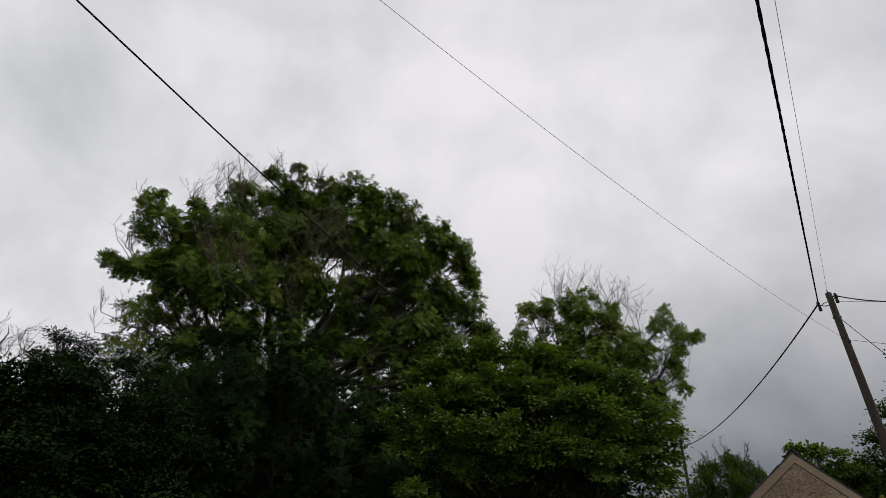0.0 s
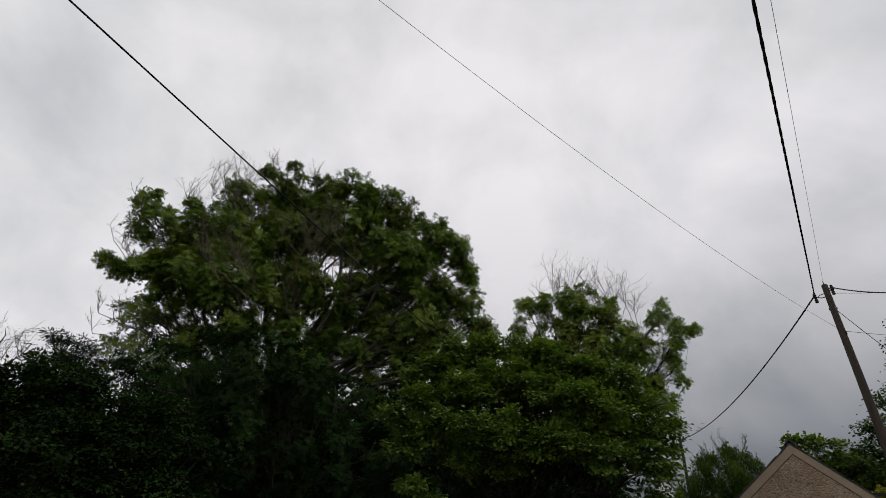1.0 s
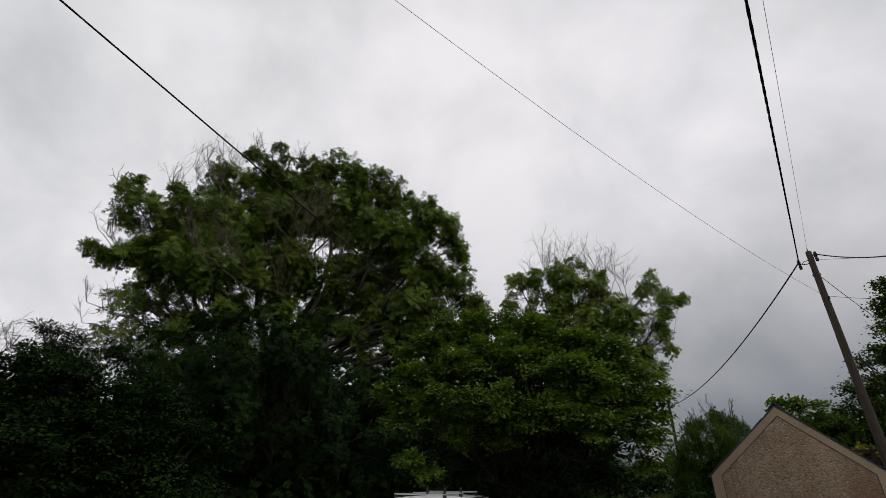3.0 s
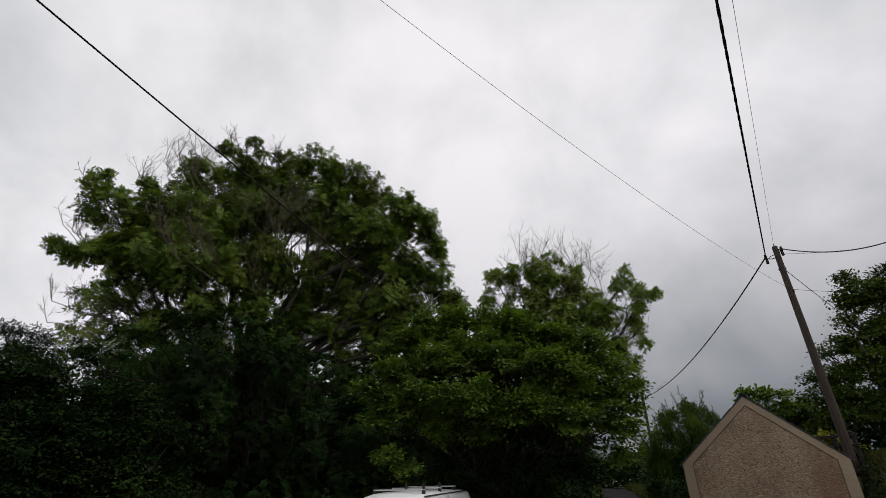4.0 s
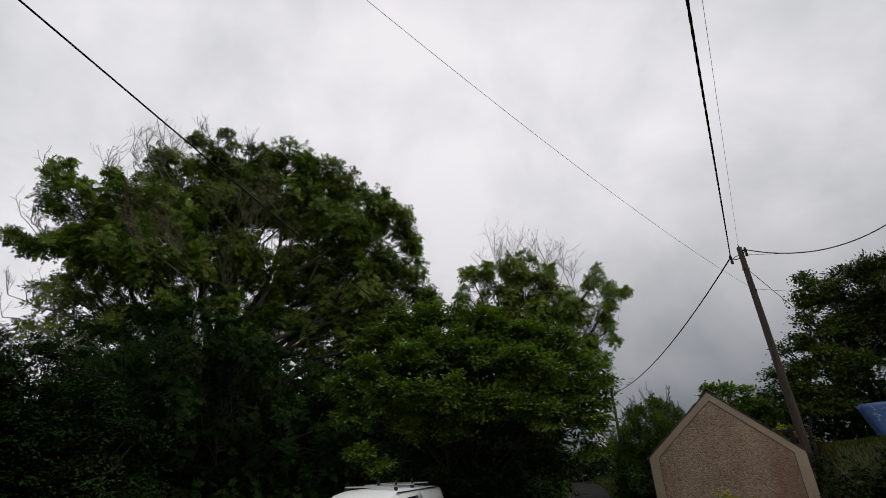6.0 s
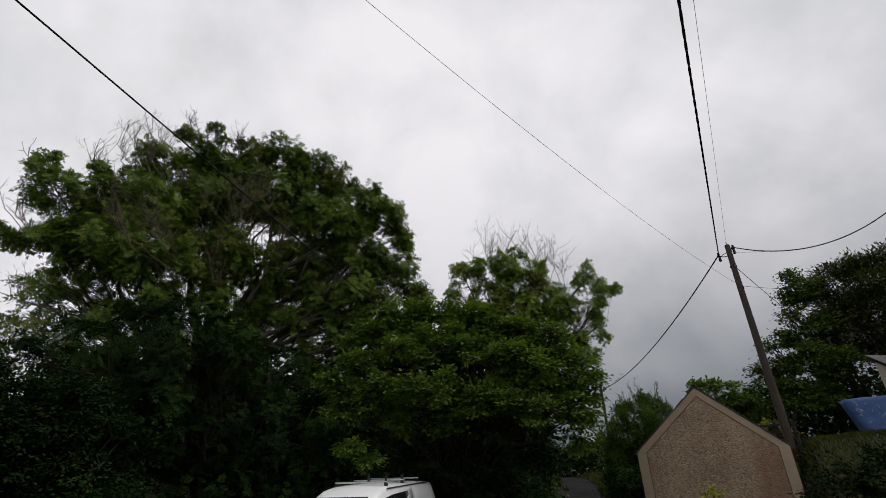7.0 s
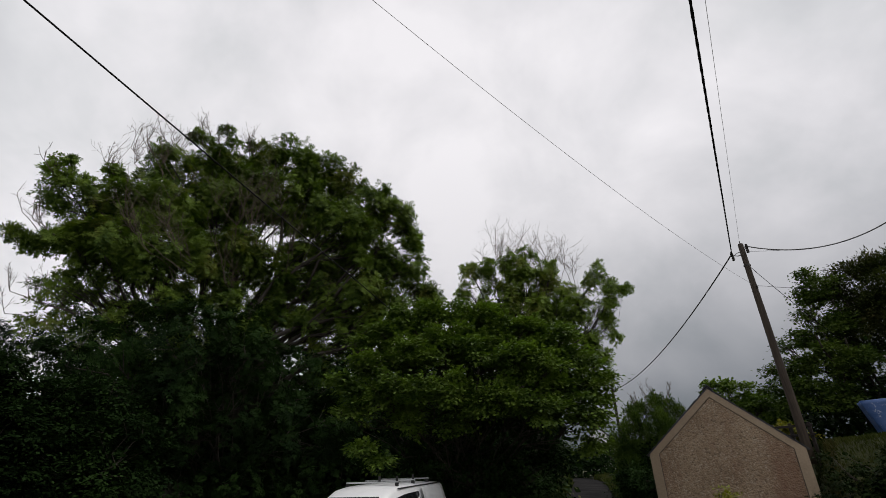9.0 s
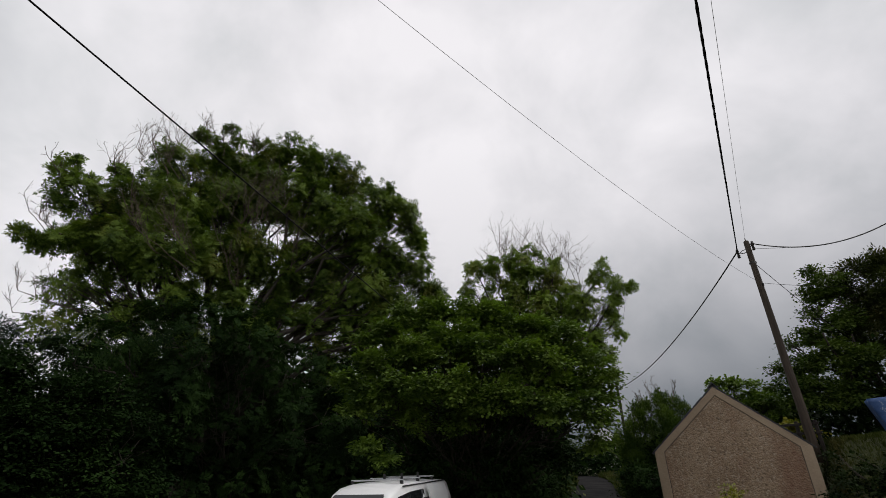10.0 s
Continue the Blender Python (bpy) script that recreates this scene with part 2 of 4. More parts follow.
class Tubes:
    """Gathers tapered tubes along lines."""

    def __init__(self, sides=5):
        self.v, self.f, self.n, self.sides = [], [], 0, sides

    def add(self, pts, radii):
        p = np.asarray(pts, float)
        r = np.asarray(radii, float)
        d = np.gradient(p, axis=0)
        d /= np.linalg.norm(d, axis=1, keepdims=True) + 1e-9
        ref = np.where(np.abs(d[:, 2:3]) > 0.9, [[1.0, 0, 0]], [[0, 0, 1.0]])
        if np.abs(d[:, 2]).max() > 0.9 > np.abs(d[:, 2]).min():
            ref = np.tile([[0.83, 0.55, 0.05]], (len(p), 1))
        a = np.cross(d, ref)
        a /= np.linalg.norm(a, axis=1, keepdims=True) + 1e-9
        b = np.cross(d, a)
        w = np.linspace(0, 2 * np.pi, self.sides, endpoint=False)
        ring = p[:, None] + r[:, None, None] * (a[:, None] * np.cos(w)[None, :, None] + b[:, None] * np.sin(w)[None, :, None])
        m, s = len(p), self.sides
        i, j = np.meshgrid(np.arange(m - 1), np.arange(s), indexing="ij")
        q = np.stack([i * s + j, i * s + (j + 1) % s, (i + 1) * s + (j + 1) % s, (i + 1) * s + j], -1).reshape(-1, 4)
        self.v.append(ring.reshape(-1, 3)), self.f.append(q + self.n)
        self.n += m * s
        if s % 2 == 0:
            for o in (0, (m - 1) * s):
                for c in range(1, s - 2, 2):
                    self.f.append(np.array([[o, o + c, o + c + 1, o + c + 2]]) + self.n - m * s)

    def mesh(self, name):
        return quads(name, np.concatenate(self.v), np.concatenate(self.f), True)


def bent(a, b, rng, wobble=0.12, n=6, sag=0.0):
    """A crooked line from a to b."""
    a, b = np.asarray(a, float), np.asarray(b, float)
    s = np.linspace(0, 1, n)[:, None]
    p = a + (b - a) * s
    off = rng.normal(size=(n, 3)) * wobble * np.linalg.norm(b - a) * 0.5
    p += off * np.sin(np.pi * s)
    p[:, 2] += sag * np.sin(np.pi * s[:, 0])
    return p


def unit(v):
    return v / (np.linalg.norm(v, axis=-1, keepdims=True) + 1e-9)


# ---- leaves ----
def pinnate(c, d, nrm, size):
    """Ash leaves: seven narrow leaflets along a drooping stalk."""
    s = unit(np.cross(d, nrm))
    L = size[:, None]
    v = []
    for along, side in ((0.30, 1), (0.30, -1), (0.55, 1), (0.55, -1), (0.80, 1), (0.80, -1), (0.86, 0)):
        droop = np.array([0, 0, -0.30 * along * along])
        base = c + (d * along + droop) * L
        ld = unit(d * (0.62 if side else 1.0) + s * side * 0.80 + np.array([0, 0, -0.28]))
        ls = unit(np.cross(ld, nrm))
        ln = L * 0.40
        v.append(np.stack([base, base + ld * ln * 0.45 + ls * ln * 0.21, base + ld * ln, base + ld * ln * 0.45 - ls * ln * 0.21], 1))
    v = np.stack(v, 1).reshape(-1, 3)
    return v, np.arange(len(v)).reshape(-1, 4)


def broad(c, d, nrm, size):
    """Broad leaves, folded along the midrib."""
    s = unit(np.cross(d, nrm))
    L = size[:, None]
    up_ = nrm * L * 0.10
    tip = c + d * L
    p = [c, c + d * L * 0.30 + s * L * 0.40 + up_, c + d * L * 0.72 + s * L * 0.30 + up_, tip,
         c + d * L * 0.72 - s * L * 0.30 + up_, c + d * L * 0.30 - s * L * 0.40 + up_]
    v = np.stack(p, 1).reshape(-1, 3)
    o = np.arange(len(c))[:, None] * 6
    f = np.concatenate([o + np.array([[0, 1, 2, 3]]), o + np.array([[0, 3, 4, 5]])], 0)
    return v, f


def plain(c, d, nrm, size):
    """Small kite-shaped leaves for dense shrubs."""
    s = unit(np.cross(d, nrm))
    L = size[:, None]
    v = np.stack([c, c + d * L * 0.45 + s * L * 0.36, c + d * L, c + d * L * 0.45 - s * L * 0.36], 1).reshape(-1, 3)
    return v, np.arange(len(v)).reshape(-1, 4)


def narrow(c, d, nrm, size):
    """Narrow leaves, needles or blades."""
    s = unit(np.cross(d, nrm))
    L = size[:, None]
    v = np.stack([c, c + d * L * 0.5 + s * L * 0.10, c + d * L, c + d * L * 0.5 - s * L * 0.10], 1).reshape(-1, 3)
    return v, np.arange(len(v)).reshape(-1, 4)


def slim(c, d, nrm, size):
    """Willow-like leaves, four times as long as wide."""
    s = unit(np.cross(d, nrm))
    L = size[:, None]
    v = np.stack([c, c + d * L * 0.45 + s * L * 0.14, c + d * L, c + d * L * 0.45 - s * L * 0.14], 1).reshape(-1, 3)
    return v, np.arange(len(v)).reshape(-1, 4)


def clumps_of(lobes, per, rng, inner=0.45, squash=0.85):
    """Centres of sprays of leaves, gathered in billows over the lobes of a crown, with the way out."""
    cs, ws = [], []
    for x, y, z, r in lobes:
        billows = int(7 + 11 * r * r)
        n = max(2, int(per * r * r / billows))
        w = unit(rng.normal(size=(billows, 3)))
        rad = r * (inner + (0.95 - inner) * rng.random(billows) ** 0.5)
        mid = np.array([x, y, z]) + w * rad[:, None] * np.array([1, 1, squash])
        rs = 0.36 * min(r, 1.3) * (0.7 + 0.6 * rng.random(billows))
        w2 = unit(rng.normal(size=(billows, n, 3)) + np.array([0, 0, 0.30]) + 0.5 * w[:, None])
        cs.append((mid[:, None] + w2 * (rs[:, None, None] * (0.45 + 0.75 * rng.random((billows, n, 1))))).reshape(-1, 3))
        ws.append(unit(w2 + 0.5 * w[:, None]).reshape(-1, 3))
    return np.concatenate(cs), np.concatenate(ws)


def rosettes(cs, ws, leaves, rng):
    """Leaves that radiate from the ends of shoots, as an ash bears them."""
    n = np.maximum(4, rng.poisson(leaves, len(cs)))
    i = np.repeat(np.arange(len(cs)), n)
    axis = unit(ws * np.array([0.8, 0.8, 0.4]) + np.array([0, 0, 0.55]) + rng.normal(size=cs.shape) * 0.22)[i]
    u = unit(np.cross(axis, [0.31, 0.89, 0.33]))
    w = np.cross(axis, u)
    phi = rng.random(len(i)) * 2 * np.pi
    lean = np.radians(40 + 75 * rng.random(len(i)))[:, None]
    side = u * np.cos(phi)[:, None] + w * np.sin(phi)[:, None]
    d = axis * np.cos(lean) + side * np.sin(lean)
    nrm = unit(axis * np.sin(lean) - side * np.cos(lean) * 0.8 + rng.normal(size=d.shape) * 0.15)
    return cs[i] - axis * 0.10 * rng.random((len(i), 1)), d, nrm


def plates(cs, ws, leaves, spread, rng, tilt):
    """Leaves laid out in flat layered sprays, one over the other."""
    n = np.maximum(4, rng.poisson(leaves, len(cs)))
    i = np.repeat(np.arange(len(cs)), n)
    out = unit(ws * np.array([1, 1, 0.2]) + 1e-3)
    axis = unit(np.array([0, 0, 1.0]) + out * 0.38 + rng.normal(size=cs.shape) * 0.16)[i]
    local = rng.normal(size=(len(i), 3)) * spread
    local -= axis * (local * axis).sum(1, keepdims=True) * 0.86
    local += out[i] * rng.normal(size=(len(i), 1)) * spread * 0.8
    d = unit(unit(local) * 0.7 + out[i] * 0.6 + rng.normal(size=(len(i), 3)) * 0.3 - np.array([0, 0, 0.25]))
    return cs[i] + local, d, unit(axis + rng.normal(size=(len(i), 3)) * tilt)


def sprays(cs, ws, leaves, spread, rng, tilt, droop):
    """Loose sprays of leaves that point outwards."""
    n = np.maximum(3, rng.poisson(leaves, len(cs)))
    i = np.repeat(np.arange(len(cs)), n)
    out = unit(ws * np.array([1, 1, 0.35]) + 1e-3)
    along = rng.normal(size=(len(i), 1)) * spread * 1.05
    local = rng.normal(size=(len(i), 3)) * spread * np.array([0.8, 0.8, 0.30]) + out[i] * along
    if droop < -0.5:
        local = rng.normal(size=(len(i), 3)) * spread * np.array([0.6, 0.6, 1.3])
    else:
        local[:, 2] -= 0.35 * np.abs(along[:, 0])
    d = unit(out[i] * 0.6 + unit(local) * 0.7 + rng.normal(size=(len(i), 3)) * 0.4 + np.array([0, 0, -droop]))
    return cs[i] + local, d, unit(np.array([0, 0, 1.0]) + rng.normal(size=(len(i), 3)) * tilt + ws[i] * 0.3)


def crown_mesh(name, lobes, shape, size, per, leaves, spread, rng, inner=0.45, droop=0.3, floor=0.15, thin=(), tilt=0.32, habit="spray"):
    cs, ws = clumps_of(lobes, per, rng, inner)
    if thin:
        c2, w2 = clumps_of(thin, per * 0.55, rng, inner)
        cs, ws = np.concatenate([cs, c2]), np.concatenate([ws, w2])
    if habit == "rosette":
        c, d, nrm = rosettes(cs, ws, leaves, rng)
    elif habit == "plate":
        c, d, nrm = plates(cs, ws, leaves, spread, rng, tilt)
    else:
        c, d, nrm = sprays(cs, ws, leaves, spread, rng, tilt, droop)
    keep = c[:, 2] > floor
    v, f = shape(c[keep], d[keep], nrm[keep], size * (0.65 + 0.6 * rng.random(keep.sum())))
    return quads(name, v, f), cs


def fork(t, p, w, length, r, rng, depth):
    """A bare shoot that bends upwards and forks."""
    n = 5
    pts = [np.asarray(p, float)]
    for _ in range(n):
        w = unit(w + rng.normal(size=3) * 0.10 + np.array([0, 0, 0.06]))
        pts.append(pts[-1] + w * length / n)
    t.add(pts, np.linspace(r, r * 0.55, n + 1))
    if depth:
        for k in range(1, n + 1):
            if rng.random() < 0.8:
                w2 = unit(w + rng.normal(size=3) * 0.55)
                fork(t, pts[k], w2, length * (0.30 + 0.30 * rng.random()), r * 0.62, rng, depth - 1)


def tree(name, base, lobes, shape, leaf_mat, label, category, size=0.12, per=14, leaves=22, spread=0.2, seed=1,
         trunk_r=0.2, trunk_top=0.55, inner=0.45, droop=0.3, stems=1, bark=BARK, dead=(), twigs=8, thin=(), tilt=0.32, fan=0.32, habit="spray"):
    """A plant with its trunk or stems, limbs and a crown of separate leaves; dead: fans of bare twigs (x, y, z, reach, count)."""
    rng = np.random.default_rng(seed)
    e = thing(name, pose(*base), label, category)
    crown, cs = crown_mesh("crown", lobes, shape, size, per, leaves, spread, rng, inner, droop, thin=thin, tilt=tilt, habit=habit)
    lobes = list(lobes) + list(thin)
    part("crown", crown, leaf_mat, e)
    lob = np.array(lobes)
    mid = (lob[:, :3] * lob[:, 3:] ** 2).sum(0) / (lob[:, 3] ** 2).sum()
    top = lob[:, 2].max()
    roots, fine = [], Tubes(4)
    for s in range(stems):
        t = Tubes(8)
        a = np.array([rng.normal() * 0.25 * (stems > 1), rng.normal() * 0.25 * (stems > 1), -0.25])
        b = np.array([mid[0] * 0.55 + rng.normal() * 0.3 * stems ** 0.5, mid[1] * 0.55 + rng.normal() * 0.3 * stems ** 0.5, top * trunk_top])
        p = bent(a, b, rng, 0.03, 9)
        rad = trunk_r * (1.0 - 0.62 * np.linspace(0, 1, 9)) / stems ** 0.4
        rad[0] *= 1.35
        t.add(p, rad)
        part("trunk" if stems == 1 else "stem", t.mesh("trunk"), bark, e)
        roots.append((p, rad))
    for x, y, z, r in lobes:
        if r < 0.3 * lob[:, 3].max() or z < 0.4 * top:
            o = lob[np.argmin(np.linalg.norm(lob[:, :3] - (x, y, z), axis=1) - lob[:, 3] * 2)]
            fine.add(bent(o[:3], (x, y, z + 0.6 * r), rng, 0.12, 5), np.linspace(0.014, 0.005, 5))
            continue
        p, rad = roots[int(rng.integers(len(roots)))]
        j = int(np.clip(np.searchsorted(p[:, 2], z * (0.24 + 0.22 * rng.random())), 2, 8))
        end = np.array([x, y, z])
        reach = np.linalg.norm(end - p[j])
        limb = bent(p[j], end, rng, 0.09, 7, 0.03 * reach)
        t = Tubes(6)
        t.add(limb, np.linspace(min(rad[j] * 0.55, 0.02 + 0.016 * reach), 0.018, 7))
        near = cs[np.linalg.norm(cs - end, axis=1) < r * 1.3]
        for q in near[:: max(1, len(near) // twigs)]:
            fine.add(bent(limb[int(rng.integers(3, 7))], q, rng, 0.2, 4), np.linspace(0.016, 0.005, 4))
        part("limb", t.mesh("limb"), bark, e)
    tagged(part("fine_twig", fine.mesh("fine_twig"), bark, e), kind="stuff")
    for x, y, z, reach, count in dead:
        o = np.array([x, y, z])
        t = Tubes(3)
        side = (o - mid) * np.array([1, 1, 0])
        side = side / max(np.linalg.norm(side), 2.5)
        lean = np.clip((0.72 * top - z) / (0.2 * top), 0, 1)
        root = o - side * reach * (0.4 + 0.9 * lean) - np.array([0, 0, reach * (0.9 - 0.5 * lean)])
        stems_ = []
        for shoot in range(int(count)):
            w = unit(np.array([rng.normal() * fan, rng.normal() * fan, 1.0]) + side * 0.9 * lean)
            if shoot % 4 == 0:
                a = o + rng.normal(size=3) * reach * np.array([0.38, 0.38, 0.15])
                stems_.append(bent(root + rng.normal(size=3) * 0.25 * reach, a, rng, 0.08, 6))
                t.add(stems_[-1], np.linspace(0.020, 0.013, 6))
            else:
                a = stems_[int(rng.integers(len(stems_)))][int(rng.integers(2, 6))]
                w = unit(w + rng.normal(size=3) * 0.22)
            fork(t, a, w, reach * (0.45 + 0.55 * rng.random()), 0.012, rng, 2)
        part("dead_branch", t.mesh("dead_branch"), DEAD_BARK, e, "bare pale grey dead branch")
    return e


# ---- ground and road ----
GABLE = Vector((7.26, 13.37))
BACK = Vector((0.478, 0.878))
SIDE = Vector((0.878, -0.478))


def step(x, a, b):
    s = np.clip((x - a) / (b - a), 0, 1)
    return s * s * (3 - 2 * s)


def road_x(y):
    """The middle of the lane."""
    y = np.asarray(y, float)
    return -0.25 + 0.281 * y - 0.0072 * np.clip(y - 45, 0, None) ** 2


LOW = -0.15


def height(x, y):
    x, y = np.asarray(x, float), np.asarray(y, float)
    z = 0.034 * np.clip(y - 14, 0, 75)
    lat = (x - GABLE.x) * SIDE.x + (y - GABLE.y) * SIDE.y
    lon = (x - GABLE.x) * BACK.x + (y - GABLE.y) * BACK.y
    bank = 2.45 * step(lat, 1.95, 2.6) * step(lon, -0.6, 0.7)
    bank = np.maximum(bank, 1.6 * step(lon, 5.2, 7.5) * step(lat, -2.4, -0.5))
    off = np.abs(x - road_x(y))
    rough = 0.07 * np.sin(x * 1.3 + 0.4 * y) * np.sin(y * 0.9 - 0.3 * x) + 0.03 * np.sin(3.1 * x) * np.sin(2.7 * y)
    verge = step(off, 1.75, 2.6)
    return LOW + z + bank + (rough + 0.07) * verge - 0.06 * (1 - verge)


def ground():
    rr = np.concatenate([np.linspace(0.01, 30, 76), 30 * np.exp(np.linspace(0.02, np.log(2500 / 30), 60))])
    aa = np.radians(np.linspace(0, 360, 241)[:-1])
    R, A = np.meshgrid(rr, aa, indexing="ij")
    x, y = R * np.sin(A), R * np.cos(A)
    z = height(x, y) * (1 - step(R, 150, 400))
    v = np.stack([x, y, z], -1).reshape(-1, 3)
    n = len(aa)
    i, j = np.meshgrid(np.arange(len(rr) - 1), np.arange(n), indexing="ij")
    f = np.stack([i * n + j, i * n + (j + 1) % n, (i + 1) * n + (j + 1) % n, (i + 1) * n + j], -1)[..., ::-1]
    ob = part("ground", quads("ground", v, f, True), SOIL)
    return tagged(ob, "dark grassy verge and field soil with a raised bank", "ground", kind="structure")


def road():
    ys = np.linspace(-3.2, 72, 151)
    us = np.linspace(-1, 1, 9)
    Y, U = np.meshgrid(ys, us, indexing="ij")
    edge = 1.62 + 0.07 * np.sin(Y * 1.7) * np.sign(U)
    X = road_x(Y) + U * edge
    Z = LOW + 0.034 * np.clip(Y - 14, 0, 75) + 0.015 + 0.05 * (1 - U ** 2)
    v = np.stack([X, Y, Z], -1).reshape(-1, 3)
    n = len(us)
    i, j = np.meshgrid(np.arange(len(ys) - 1), np.arange(n - 1), indexing="ij")
    f = np.stack([i * n + j, i * n + j + 1, (i + 1) * n + j + 1, (i + 1) * n + j], -1)
    ob = part("road", quads("road", v, f, True), ASPHALT)
    return tagged(ob, "narrow worn asphalt lane rising gently between hedges", "road", kind="structure")


ground()
road()


# ---- outbuilding ----
def outbuilding():
    half, eave, apex, deep = 1.78, 2.20, 3.76, 4.6
    m = Matrix.Translation((GABLE.x, GABLE.y, 0)) @ Matrix.Rotation(math.atan2(SIDE.y, SIDE.x), 4, "Z")
    e = thing("outbuilding", m, "small gabled outbuilding in brown pebbledash with smooth render bands", "outbuilding")
    part("wall", prism([(-half, -0.4), (half, -0.4), (half, eave), (0, apex), (-half, eave)], 0, deep), PEBBLEDASH, e)
    # smooth raised bands along the verges and corners
    w, slope_w, out, g = 0.225, 0.155, 0.018, 0.016
    s = math.hypot(half, apex - eave)
    pitch = (apex - eave) / half
    inner = lambda x, d: apex - d * s / half - pitch * x
    for sg in (-1, 1):
        xi = half - w
        part("verge_band", prism([(sg * (half + 0.004), eave), (0, apex + 0.004), (0, inner(0, slope_w)), (sg * xi, inner(xi, slope_w))], -out, 0.01, 0.003), SMOOTH_RENDER, e, "smooth brown cement band")
        part("corner_band", prism([(sg * (half + 0.012), -0.4), (sg * (half + 0.012), eave), (sg * xi, inner(xi, slope_w)), (sg * xi, -0.4)], -out, 0.20, 0.003), SMOOTH_RENDER, e)
        part("joint", prism([(sg * xi, inner(xi, slope_w)), (0, inner(0, slope_w)), (0, inner(0, slope_w + g)), (sg * (xi - g), inner(xi - g, slope_w + g))], -0.006, 0.01), JOINT, e, "dark cracked joint line")
        part("joint", prism([(sg * xi, -0.4), (sg * xi, inner(xi, slope_w)), (sg * (xi - g), inner(xi - g, slope_w + g)), (sg * (xi - g), -0.4)], -0.006, 0.01), JOINT, e)
        # roof slope with its slates
        over = 0.10
        ux, uz = sg * half / s, -(apex - eave) / s
        a, b = (0.0, apex + 0.012), (ux * (s + over), apex + 0.012 + uz * (s + over))
        t = (sg * (apex - eave) / s * 0.02, half / s * 0.02)
        roof = part("roof", prism([a, b, (b[0] + t[0], b[1] + t[1]), (a[0], a[1] + 0.03)], -0.028, deep + 0.05), SLATE, e, "dark slate roof slope")
        slate = from_bm("slate", boxed(-0.14, 0.14, -0.004, 0.004, -0.17, 0.17, bevel=0.002))
        slate.materials.append(SLATE)
        ang = math.atan2(apex - eave, half)
        for r in range(11):
            for c in range(16):
                d = 0.16 + r * 0.215
                if d > s + 0.02:
                    continue
                y = 0.11 + c * 0.29 + (0.145 if r % 2 else 0)
                o = new("slate", slate)
                o.parent = roof
                px, pz = ux * d + sg * (apex - eave) / s * 0.032, apex + 0.012 + uz * d + half / s * 0.032
                o.matrix_basis = Matrix.Translation((px, y, pz)) @ Matrix.Rotation(sg * (ang + 0.03), 4, "Y") @ Matrix.Rotation(radians(90), 4, "Z") @ Matrix.Rotation(radians(90), 4, "X")
    for i in range(10):
        part("ridge_tile", prism([(-0.13, apex + 0.0), (0, apex + 0.13), (0.13, apex + 0.0), (0.11, apex - 0.02), (0, apex + 0.105), (-0.11, apex - 0.02)], -0.045 + i * 0.47, -0.045 + i * 0.47 + 0.462), SLATE, e)
    return e


outbuilding()


# ---- poles and wires ----
def turned(profile, sides=14):
    """A turned body from (radius, z) pairs."""
    bm = bmesh.new()
    rings = [[bm.verts.new((r * math.cos(2 * math.pi * i / sides), r * math.sin(2 * math.pi * i / sides), z)) for i in range(sides)] for r, z in profile]
    for a, b in zip(rings, rings[1:]):
        for i in range(sides):
            f = bm.faces.new((a[i], a[(i + 1) % sides], b[(i + 1) % sides], b[i]))
            f.smooth = True
    bm.faces.new(rings[0][::-1]), bm.faces.new(rings[-1])
    return bm


POLE = Vector((10.69, 15.08, 2.35))
INS_LEFT = Vector((10.36, 15.20, 8.64))
INS_RIGHT = Vector((10.80, 14.96, 8.83))


def insulator(parent, at, name="insulator"):
    bm = turned([(0.012, -0.09), (0.045, -0.075), (0.05, -0.045), (0.03, -0.03), (0.052, -0.005), (0.045, 0.03), (0.03, 0.045), (0.042, 0.07), (0.015, 0.09)], 12)
    o = part(name, bm, IRON, parent, "dark glazed insulator")
    o.matrix_basis = Matrix.Translation(at)
    return o


